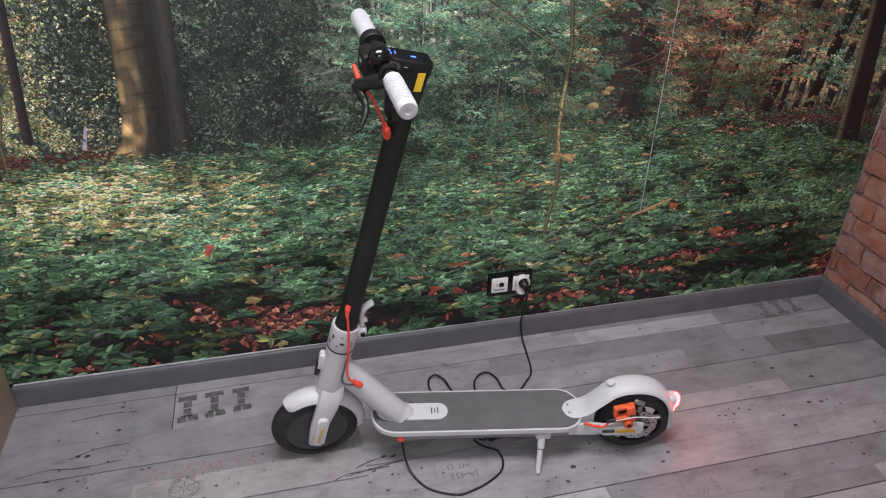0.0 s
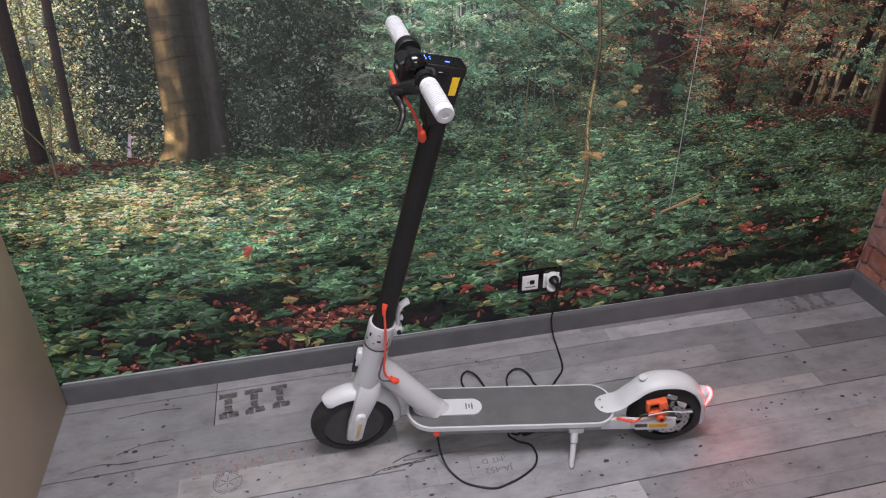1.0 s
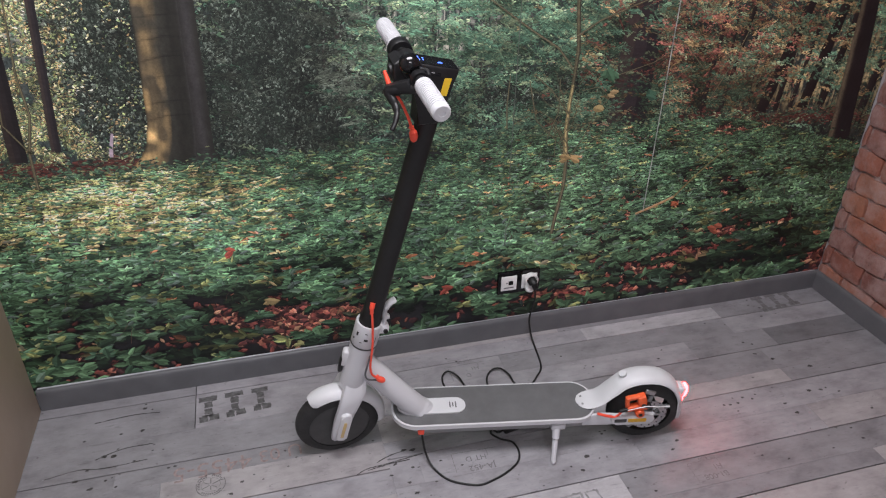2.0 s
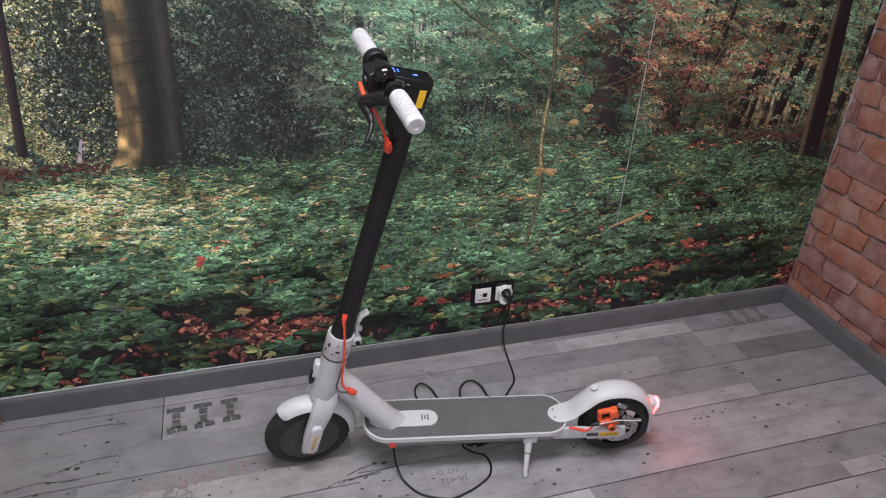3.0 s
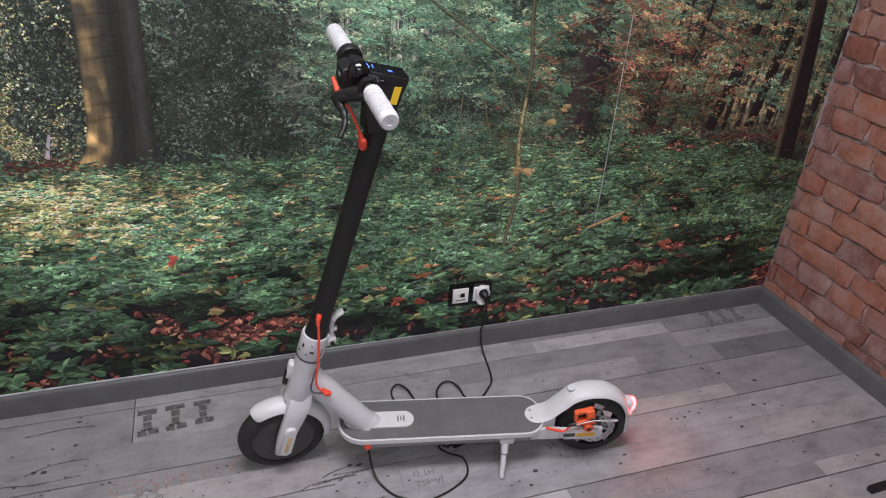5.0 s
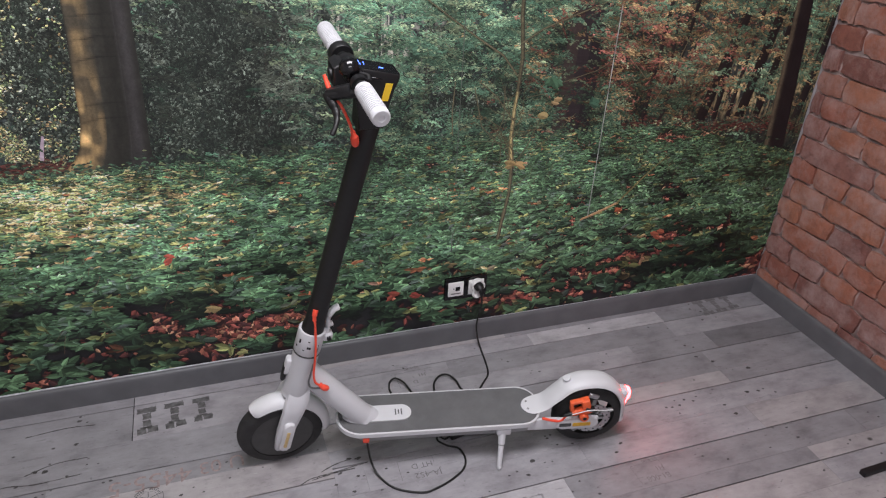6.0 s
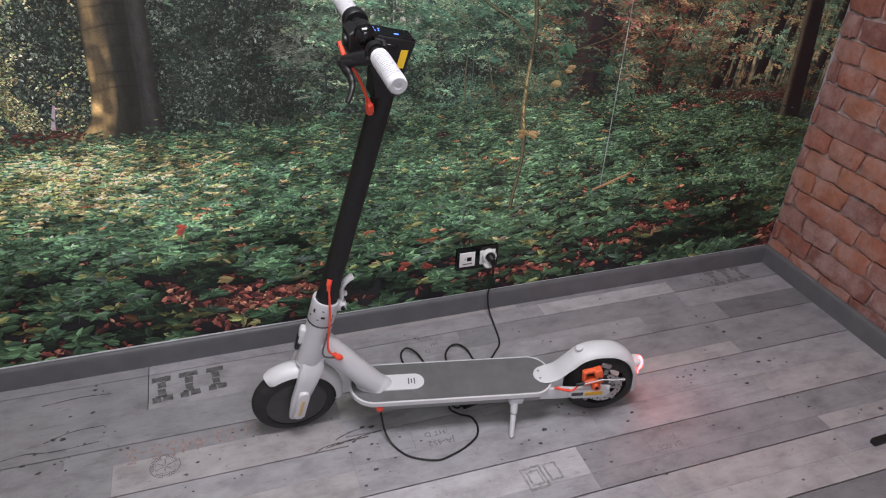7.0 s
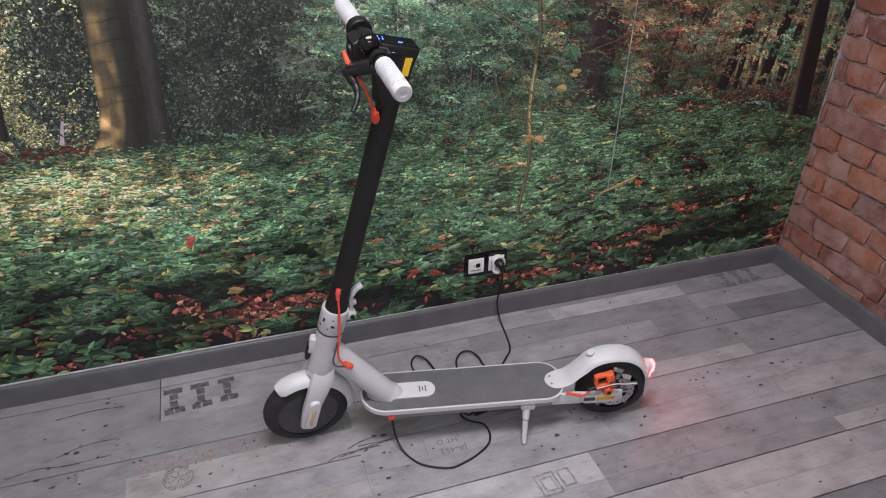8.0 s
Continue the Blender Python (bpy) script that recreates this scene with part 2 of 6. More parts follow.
def tube(path, r, n=12, bm=None, flat=1.0, up=(0, 0, 1)):
    """A tube along the path; r one radius or one for each point; flat squeezes it across up."""
    bm = bm or bmesh.new()
    path = [Vector(q) for q in path]
    rs = r if isinstance(r, (list, tuple)) else [r] * len(path)
    rings, side = [], None
    for i, q in enumerate(path):
        d = (path[min(i + 1, len(path) - 1)] - path[max(i - 1, 0)]).normalized()
        if side is None:
            side = d.cross(Vector(up))
            if side.length < 1e-3:
                side = d.cross(Vector((1, 0, 0)))
        side = (side - d * side.dot(d)).normalized()
        top = side.cross(d)
        rings.append([bm.verts.new(q + rs[i] * (side * math.cos(2 * math.pi * k / n) * flat + top * math.sin(2 * math.pi * k / n))) for k in range(n)])
    for a, b in zip(rings, rings[1:]):
        for k in range(n):
            bm.faces.new((a[k], a[(k + 1) % n], b[(k + 1) % n], b[k]))
    bm.faces.new(rings[0][::-1])
    bm.faces.new(rings[-1])
    return bm


def lathe(profile, m, n=32, bm=None, closed=False):
    """Turns (radius, height) round the z axis of m."""
    bm = bm or bmesh.new()
    rings = []
    for r, h in profile:
        if r < 1e-6:
            rings.append([bm.verts.new(m @ Vector((0, 0, h)))])
        else:
            rings.append([bm.verts.new(m @ Vector((r * math.cos(2 * math.pi * k / n), r * math.sin(2 * math.pi * k / n), h))) for k in range(n)])
    pairs = list(zip(rings, rings[1:])) + ([(rings[-1], rings[0])] if closed else [])
    for a, b in pairs:
        for k in range(n):
            q = [a[k % len(a)], a[(k + 1) % len(a)], b[(k + 1) % len(b)], b[k % len(b)]]
            q = list(dict.fromkeys(q))
            if len(q) > 2:
                bm.faces.new(q)
    return bm


def slab(outline, z0, z1, m=None, bevel=0.0, seg=2):
    """An outline (x, y) thickened from z0 to z1, then set by m."""
    bm = bmesh.new()
    low = [bm.verts.new((x, y, z0)) for x, y in outline]
    top = [bm.verts.new((x, y, z1)) for x, y in outline]
    bm.faces.new(low[::-1])
    f = bm.faces.new(top)
    n = len(outline)
    for k in range(n):
        bm.faces.new((low[k], low[(k + 1) % n], top[(k + 1) % n], top[k]))
    if bevel:
        bmesh.ops.bevel(bm, geom=list(f.edges), offset=bevel, segments=seg, affect="EDGES", profile=0.5)
    if m is not None:
        bm.transform(m)
    return bm


def round_rect(x0, x1, y0, y1, radii, k=8):
    """Corners in turn: (x1, y1), (x0, y1), (x0, y0), (x1, y0)."""
    out = []
    for (cx, cy, sx, sy, a0), r in zip(((x1, y1, -1, -1, 0), (x0, y1, 1, -1, 90), (x0, y0, 1, 1, 180), (x1, y0, -1, 1, 270)), radii):
        for j in range(k + 1):
            a = radians(a0 + 90 * j / k)
            out.append((cx + sx * r + r * math.cos(a), cy + sy * r + r * math.sin(a)))
    return out


def along(p, d):
    """A pose at p with its z axis along d."""
    return Matrix.Translation(p) @ Vector(d).to_track_quat("Z", "Y").to_matrix().to_4x4()


XZ = pose(0, 0, 0, 90)  # outline (x, y) upright as (x, z); thickness runs towards -y


def words(text, size, m, name, mat, parent, label=""):
    cu = bpy.data.curves.new("lettering", "FONT")
    cu.body, cu.size, cu.align_x, cu.align_y = text, size, "CENTER", "CENTER"
    ob = new("lettering", cu)
    me = bpy.data.meshes.new_from_object(ob.evaluated_get(bpy.context.evaluated_depsgraph_get()))
    bpy.data.objects.remove(ob)
    bpy.data.curves.remove(cu)
    bm = bmesh.new()
    bm.from_mesh(me)
    bpy.data.meshes.remove(me)
    return part(name, bm, mat, parent, label, smooth=False, m=m)


# ---- the room ----
ROOM_W, ROOM_S, ROOM_H = -3.45, -3.6, 2.6
w = part("wall_north", block((-1.73, 0.06, 1.3), (3.66, 0.12, 2.6)), PLASTER, smooth=False)
tagged(w, "plain plastered wall behind the forest wallpaper", "wall", kind="structure")
w = part("wall_south", block((-1.73, ROOM_S - 0.06, 1.3), (3.66, 0.12, 2.6)), PLASTER, smooth=False)
tagged(w, "plain white plastered wall", "wall", kind="structure")
w = part("wall_west", block((ROOM_W - 0.06, -1.8, 1.3), (0.12, 3.6, 2.6)), PLASTER, smooth=False)
tagged(w, "plain white plastered wall", "wall", kind="structure")
wall_east = part("wall_east", block((0.072, -1.8, 1.3), (0.12, 3.6, 2.6)), MORTAR, smooth=False)
tagged(wall_east, "old red brick wall with pale crumbling mortar", "brick wall", kind="structure")
c = part("ceiling", block((-1.73, -1.8, 2.66), (3.66, 3.84, 0.12)), CEIL, smooth=False)
tagged(c, "plain white painted ceiling", "ceiling", kind="structure")
floor = part("floor", block((-1.73, -1.8, -0.06), (3.66, 3.84, 0.11)), GROOVE, smooth=False)
tagged(floor, "grey weathered wood laminate floor with printed stamps", "floor", kind="structure")

for lx, ly in ((-1.80, -1.05), (-1.80, -2.9)):
    lamp = thing("ceiling_lamp", pose(lx, ly, 2.6), "flat white lit ceiling panel lamp", "ceiling lamp", "ceiling lamps")
    part("frame", block((0, 0, -0.02), (1.22, 0.62, 0.04), 0.004), WHITE_PLASTIC, lamp)
    part("diffuser", block((0, 0, -0.042), (1.15, 0.55, 0.006), 0.002), PANEL_GLOW, lamp, "glowing diffuser")


def skirting(length):
    """Profile along x, the front towards -y."""
    prof = [(0, 0), (-0.016, 0), (-0.016, 0.060), (-0.0150, 0.068), (-0.0125, 0.0725), (-0.009, 0.0740), (0, 0.0740)]
    bm = bmesh.new()
    a = [bm.verts.new((0, y, z)) for y, z in prof]
    b = [bm.verts.new((length, y, z)) for y, z in prof]
    bm.faces.new(a)
    bm.faces.new(b[::-1])
    for k in range(len(prof)):
        j = (k + 1) % len(prof)
        bm.faces.new((a[k], b[k], b[j], a[j]))
    return bm


for name, length, m in (("baseboard_north", 2.742, pose(-2.758, -0.0045, 0)), ("baseboard_east", 3.55, pose(-0.0045, -0.005, 0, 0, 0, -90))):
    tagged(part(name, skirting(length), SKIRTING, m=m), "dark grey moulded skirting board along the wall", "skirting board", kind="structure")

# thin pale line along the skirting top, tapering towards the corner
PALE_BEAD = material("pale_bead", (0.50, 0.51, 0.54), 0.5, vary=0.25, scale=40)
top_bead = part("trim", tube(glide([(-2.755, -0.0065, 0.0745), (-2.3, -0.0062, 0.0752), (-1.9, -0.0064, 0.0746), (-1.4, -0.0062, 0.0744), (-0.02, -0.0062, 0.0742)], 12), [0.0026] * 12 + [0.0022] * 12 + [0.0014] * 12 + [0.0009] * 13, 8), PALE_BEAD)
tagged(top_bead, "thin pale line along the top of the skirting board", "sealant", kind="structure")

# beige cupboard against the mural wall
cup = thing("cupboard", pose(-3.1, -0.33, 0), "tall plain beige laminate cupboard standing against the wallpaper", "cupboard")
part("side_panel", block((0.331, 0, 1.0), (0.018, 0.62, 2.0), 0.0015), BEIGE, cup)
part("side_panel", block((-0.331, 0, 1.0), (0.018, 0.62, 2.0), 0.0015), BEIGE, cup)
part("top_panel", block((0, 0, 1.991), (0.644, 0.62, 0.018), 0.001), BEIGE, cup)
part("bottom_panel", block((0, 0, 0.05), (0.644, 0.60, 0.018), 0.001), BEIGE, cup)
part("back_panel", block((0, 0.30, 1.02), (0.644, 0.006, 1.92)), BEIGE, cup)
part("door", block((-0.161, -0.321, 1.02), (0.318, 0.018, 1.92), 0.0015), BEIGE, cup)
part("door", block((0.161, -0.321, 1.02), (0.318, 0.018, 1.92), 0.0015), BEIGE, cup)

# ---- the forest wallpaper, a flat print ----
rng = np.random.default_rng(7)
LX0, LX1, LZ0, LZ1 = -3.44, 0.0, 0.05, 2.59
GROUND = 0.745


def edge(x):
    """The height at which the undergrowth ends, sinking towards the corner."""
    return GROUND - 0.27 * np.clip(np.asarray(x) + 0.55, 0, 1)


def srgb(a):
    a = np.asarray(a, float) / 255
    return np.where(a > 0.04, ((a + 0.055) / 1.055) ** 2.4, a / 12.92)


def value_noise(x, z, size, seed):
    """Smooth noise 0..1 with blobs of that size."""
    g = np.random.default_rng(seed).random((64, 64))
    u, v = x / size + 100.3, z / size + 50.7
    i, j = np.floor(u).astype(int), np.floor(v).astype(int)
    fu, fv = u - i, v - j
    fu, fv = fu * fu * (3 - 2 * fu), fv * fv * (3 - 2 * fv)
    i0, i1, j0, j1 = i % 64, (i + 1) % 64, j % 64, (j + 1) % 64
    return (g[i0, j0] * (1 - fu) + g[i1, j0] * fu) * (1 - fv) + (g[i0, j1] * (1 - fu) + g[i1, j1] * fu) * fv


def blob(x, z, cx, cz, rx, rz):
    return np.exp(-((x - cx) / rx) ** 2 - ((z - cz) / rz) ** 2)


verts, quads, tints = [], [], []
count = 0


def add_quads(v, q, c):
    global count
    verts.append(v)
    quads.append(q + count)
    tints.append(c)
    count += len(v)


def add_leaves(x, z, length, width, angle, color, lift, split=0.25):
    """Two-sided pointed leaves, the upper half a little lighter."""
    n = len(x)
    shape = np.array([(-0.5, 0.0), (-0.18, 0.48), (0.22, 0.40), (0.5, 0.0), (0.18, -0.44), (-0.2, -0.5)])
    px = shape[None, :, 0] * length[:, None]
    pz = shape[None, :, 1] * width[:, None]
    px, pz = px * (1 + 0.25 * (rng.random((n, 6)) - 0.5)), pz * (1 + 0.5 * (rng.random((n, 6)) - 0.5))
    ca, sa = np.cos(angle)[:, None], np.sin(angle)[:, None]
    v = np.stack([x[:, None] + px * ca - pz * sa, np.repeat(-lift[:, None], 6, 1), z[:, None] + px * sa + pz * ca], 2).reshape(-1, 3)
    v[:, 0] = np.clip(v[:, 0], LX0, LX1 - 0.001)
    v[:, 2] = np.clip(v[:, 2], LZ0, LZ1)
    base = (np.arange(n) * 6)[:, None]
    q = np.concatenate([base + np.array([[0, 3, 2, 1]]), base + np.array([[0, 5, 4, 3]])], 1).reshape(-1, 4)
    c = np.repeat(color, 2, 0)
    c[0::2] *= 1 + split
    c[1::2] *= 1 - split
    add_quads(v, q, c)


def add_ribbon(line, widths, colors, lift, jitter=0.12):
    """A trunk or twig: a ribbon along (x, z), with a row of colours across."""
    line, widths, colors = np.array(line, float), np.array(widths, float), np.array(colors, float)
    t = np.linspace(0, 1, max(8, int(np.abs(np.diff(line, axis=0)).sum() / 0.012)))
    s = np.linspace(0, 1, len(line))
    x, z, wd = np.interp(t, s, line[:, 0]), np.interp(t, s, line[:, 1]), np.interp(t, np.linspace(0, 1, len(widths)), widths)
    dx, dz = np.gradient(x), np.gradient(z)
    ln = np.hypot(dx, dz)
    nx, nz = dz / ln, -dx / ln
    k = len(colors) + 1
    a = np.linspace(-0.5, 0.5, k)
    wob = 1 + 0.05 * (rng.random(len(t)) - 0.5)
    v = np.stack([x[:, None] + nx[:, None] * a * (wd * wob)[:, None], np.full((len(t), k), -lift), z[:, None] + nz[:, None] * a * (wd * wob)[:, None]], 2).reshape(-1, 3)
    v[:, 0] = np.clip(v[:, 0], LX0, LX1 - 0.001)
    v[:, 2] = np.clip(v[:, 2], LZ0, LZ1)
    i, j = np.meshgrid(np.arange(len(t) - 1), np.arange(k - 1), indexing="ij")
    b = (i * k + j).ravel()
    q = np.stack([b, b + 1, b + k + 1, b + k], 1)
    c = colors[j.ravel()] * (1 + jitter * (rng.random(len(b))[:, None] - 0.5) * 2)
    band = 1 + jitter * 1.3 * (rng.random(len(t) - 1) - 0.5)
    add_quads(v, q, c * band[i.ravel()][:, None])


# how light the wood behind is, place by place
def backlight(x, z):
    b = 0.30 + 0.55 * (value_noise(x, z, 0.11, 1) - 0.5) + 0.45 * (value_noise(x, z, 0.035, 2) - 0.5)
    b += 0.75 * blob(x, z, -2.55, 1.05, 0.12, 0.18) + 0.60 * blob(x, z, -2.52, 0.87, 0.17, 0.09) + 0.3 * blob(x, z, -3.0, 1.0, 0.25, 0.2)
    b += 0.34 * blob(x, z, -1.60, 1.05, 0.10, 0.10) + 0.18 * blob(x, z, -1.42, 1.10, 0.14, 0.12) + 0.22 * blob(x, z, -1.20, 1.08, 0.2, 0.10)
    b += 0.28 * blob(x, z, -0.25, 0.87, 0.22, 0.10) + 0.12 * blob(x, z, -0.45, 1.08, 0.2, 0.12) + 0.30 * blob(x, z, -0.05, 1.0, 0.09, 0.2) - 0.10 * blob(x, z, -0.72, 1.0, 0.25, 0.2)
    b -= 0.20 * blob(x, z, -1.97, 0.95, 0.20, 0.30) + 0.30 * blob(x, z, -2.37, 1.05, 0.09, 0.25)
    b -= 0.08 * blob(x, z, -1.30, 0.86, 0.22, 0.09) + 0.20 * blob(x, z, -0.93, 0.86, 0.10, 0.10) + 0.10 * blob(x, z, -1.65, 0.82, 0.15, 0.05)
    b += 0.25 * np.clip((z - 1.15) / 0.8, 0, 1)
    return np.clip(b, 0.05, 1.0)


def pick(x, options, weights):
    w = np.cumsum(weights / np.sum(weights, 1, keepdims=True), 1)
    k = (rng.random(len(x))[:, None] > w).sum(1)
    return srgb(options)[np.clip(k, 0, len(options) - 1)]


def wood_color(x, z, uneven=1.0):
    b = backlight(x, z)
    rust = np.clip(1.0 * blob(x, z, -0.76, 1.0, 0.24, 0.13) + 0.45 * blob(x, z, -0.45, 0.92, 0.2, 0.16), 0, 1)
    gold = np.clip(1.3 * blob(x, z, -0.45, 0.98, 0.45, 0.22) + 0.35 * blob(x, z, -2.5, 0.95, 0.14, 0.2), 0, 1)
    grey = np.clip(1.2 * blob(x, z, -1.97, 0.95, 0.24, 0.3) + 1.2 * blob(x, z, -2.38, 0.98, 0.10, 0.24), 0, 1)
    one = np.ones_like(x)
    patch = value_noise(x, z, 0.05, 77)
    c = pick(x, [(76, 114, 80), (98, 134, 92), (130, 154, 104), (138, 94, 70), (156, 140, 86), (90, 104, 78)],
             np.stack([one * (1 - 0.8 * grey) * (1 - 0.75 * rust), 0.8 * one * (1 - grey) * (1 - 0.7 * rust), 0.4 * one * (1 - grey), 3.4 * rust * patch, 2.4 * gold * patch, 2.0 * grey], 1))
    layers = value_noise(x * 0.22 + z * 0.05, z, 0.0125, 42)  # sprays in level layers
    clump = np.clip(0.10 + 0.75 * value_noise(x, z * 1.4, 0.022, 41) + 1.0 * layers, 0.2, 1.7)
    c = c * ((0.22 + 1.9 * b) * clump * (1 + uneven * (1.5 * rng.random(len(x)) ** 1.8 - 0.75)))[:, None]
    return c * np.maximum(1, 0.026 / (c.mean(1, keepdims=True) + 1e-6)), b


VX0 = -2.82  # the cupboard hides the print beyond this


def add_bark(line, widths, shade, lift, across=44, step=0.0035):
    """A trunk as a fine sheet: shade(s, x, z) gives the colour at s = 0..1 across it."""
    line = np.array(line, float)
    z = np.arange(line[0, 1], line[-1, 1], step)
    cx, wd = np.interp(z, line[:, 1], line[:, 0]), np.interp(z, line[:, 1], np.array(widths, float))
    wd = wd * (1 + 0.035 * (value_noise(z, z * 0, 0.03, 61) - 0.5))
    s = np.linspace(0, 1, across + 1)
    vx = cx[:, None] + wd[:, None] * (s - 0.5)
    v = np.stack([np.clip(vx, LX0, LX1 - 0.001), np.full_like(vx, -lift), np.repeat(z[:, None], across + 1, 1)], 2).reshape(-1, 3)
    i, j = np.meshgrid(np.arange(len(z) - 1), np.arange(across), indexing="ij")
    b = (i * (across + 1) + j).ravel()
    add_quads(v, np.stack([b, b + 1, b + across + 2, b + across + 1], 1), shade((j.ravel() + 0.5) / across, v[b, 0], v[b, 2]))


# backing sheet in small patches
gx = np.linspace(LX0, LX1 - 0.001, 900)
gz = np.concatenate([np.linspace(LZ0, 0.70, 40), np.linspace(0.705, 1.22, 130), np.linspace(1.235, LZ1, 70)])
X, Z = np.meshgrid(gx, gz, indexing="ij")
v = np.stack([X, np.full_like(X, -0.0008), Z], 2).reshape(-1, 3)
i, j = np.meshgrid(np.arange(len(gx) - 1), np.arange(len(gz) - 1), indexing="ij")
b = (i * len(gz) + j).ravel()
q = np.stack([b, b + len(gz), b + len(gz) + 1, b + 1], 1)
cx, cz = v[b, 0] + 0.002, v[b, 2] + 0.004
lightness = backlight(cx, cz)
# thin slivers of light between far stems, only where the wood opens
opening = 1.0 * blob(cx, cz, -1.56, 1.06, 0.17, 0.09) + 0.9 * blob(cx, cz, -0.26, 0.86, 0.20, 0.11) + 0.7 * blob(cx, cz, -0.02, 1.0, 0.08, 0.25) + 0.6 * blob(cx, cz, -2.55, 1.12, 0.16, 0.10)
sliver = np.clip(value_noise(cx, cz * 0.12, 0.0052, 51) * 1.3 + 0.9 * value_noise(cx, cz, 0.010, 52) - 0.95, 0, 1) * np.clip(opening, 0, 1)
up = srgb([(46, 58, 49)]) * (0.25 + 1.3 * lightness[:, None]) * (0.5 + 1.0 * rng.random(len(cx)))[:, None]
up = up + np.where((cx > -0.7)[:, None], srgb([(200, 190, 118)]), srgb([(206, 212, 170)])) * (1.5 * sliver)[:, None]
down = srgb([(34, 37, 33)]) * (0.5 + 0.9 * value_noise(cx, cz, 0.07, 5))[:, None]
add_quads(v, q, np.where((cz > edge(cx))[:, None], up, down))

# far trunks between the backing and the leaves
for tx, tz, ux, wd, tone in ((-2.62, 0.78, -2.60, 0.036, 36), (-2.53, 0.80, -2.50, 0.020, 44), (-2.44, 0.82, -2.42, 0.014, 52), (-1.845, 0.82, -1.84, 0.018, 44), (-1.80, 0.84, -1.80, 0.034, 40), (-1.56, 0.8, -1.55, 0.013, 44),
                             (-1.62, 0.82, -1.61, 0.012, 60), (-1.42, 0.78, -1.40, 0.012, 50), (-0.94, 0.735, -0.925, 0.115, 42), (-0.688, 0.655, -0.66, 0.014, 30), (-0.623, 0.676, -0.57, 0.013, 28),
                             (-0.60, 0.70, -0.62, 0.010, 34), (-0.455, 0.745, -0.36, 0.036, 24), (-0.40, 0.745, -0.37, 0.018, 28), (-0.296, 0.745, -0.23, 0.036, 24), (-0.225, 0.750, -0.17, 0.026, 26), (-0.345, 0.75, -0.30, 0.014, 34), (-0.05, 0.72, 0.0, 0.03, 34)):
    warm = srgb([(tone * 1.3, tone * 1.18, tone * 0.95), (tone, tone * 0.95, tone * 0.85), (tone * 0.7, tone * 0.7, tone * 0.66)])
    k = (2.55 - tz) / 0.36
    add_ribbon([(tx, tz), (tx + (ux - tx) * 1.0, tz + 0.36), (tx + (ux - tx) * k, 2.55)], [wd * 1.15, wd, wd * 0.6], warm, (0.00186 if tx > -1 or tx < -2.48 else 0.0009) + 0.00001 * rng.random())


# the wood: first a loose haze of small leaves, then holly, then sprays in level layers
def scatter(n):
    x = rng.uniform(VX0, LX1, n)
    low = edge(x) - 0.015
    top = rng.random(n) < 0.90
    return x, np.where(top, low + (1.20 - low) * rng.random(n) ** 0.93, 1.20 + 1.39 * rng.random(n))


def holly(x, z):
    return np.clip(1.25 * blob(x, z, -2.385, 1.02, 0.085, 0.20) + 1.35 * blob(x, z, -1.99, 1.00, 0.16, 0.24) + 0.8 * blob(x, z, -1.90, 0.80, 0.22, 0.07) + 0.9 * blob(x, z, -1.35, 0.865, 0.17, 0.055) + 0.7 * blob(x, z, -1.62, 0.90, 0.06, 0.05), 0, 1)


x, z = scatter(70000)
c, light = wood_color(x, z)
keep = value_noise(x, z, 0.040, 11) + 0.45 * value_noise(x, z, 0.012, 12) > 0.40 + 0.45 * np.clip(light - 0.34, 0, 1)
keep &= ~((np.abs(x + 0.935) < 0.055) & (z < 1.08) & (rng.random(len(x)) < 0.8))
keep &= ~((x > -0.52) & (z < 0.80 + 0.12 * rng.random(len(x))) & (rng.random(len(x)) < 0.7))
x, z, c = x[keep], z[keep], c[keep] * 0.8
n = len(x)
ln = 0.0072 * (0.5 + rng.random(n))
add_leaves(x, z, ln, ln * (0.24 + 0.24 * rng.random(n)), rng.normal(-0.1, 0.5, n), c, 0.0011 + 0.0003 * rng.random(n))

x, z = scatter(150000)
keep = rng.random(len(x)) < holly(x, z) * 0.95
x, z = x[keep], z[keep]
n = len(x)
spark = 0.62 * rng.random(n) ** 6.5 * (0.35 + 1.3 * value_noise(x, z, 0.03, 81)) * (0.5 + 0.9 * np.clip(backlight(x, z) * 2.2, 0, 1.4))
c = srgb([(34, 45, 32)]) * ((0.3 + 0.9 * rng.random(n)) * (0.5 + value_noise(x, z * 0.4, 0.035, 88)))[:, None] + srgb([(150, 172, 136)]) * spark[:, None]
ln = 0.0088 * (0.5 + 0.9 * rng.random(n))
add_leaves(x, z, ln, ln * (0.38 + 0.3 * rng.random(n)), rng.uniform(-1.6, 1.6, n), c, 0.0014 + 0.0003 * rng.random(n), 0.35)

# sunlit thicket at the bright end: yellow and white flecks
n = 24000
x, z = rng.normal(-2.56, 0.13, n), rng.uniform(0.76, 1.22, n)
keep = (x > VX0) & (x < -2.30) & (rng.random(n) < 1 - 0.9 * holly(x, z)) & (value_noise(x, z, 0.03, 83) > 0.36)
x, z = x[keep], z[keep]
n = len(x)
c = pick(x, [(76, 96, 62), (124, 142, 82), (186, 190, 124), (146, 130, 78), (60, 64, 48)], np.ones((n, 5)) * np.array([1.0, 0.9, 0.55, 0.5, 1.0])) * ((0.55 + 2.2 * rng.random(n) ** 1.6) * (0.5 + 1.3 * value_noise(x, z, 0.05, 84)))[:, None]
ln = 0.0066 * (0.5 + rng.random(n))
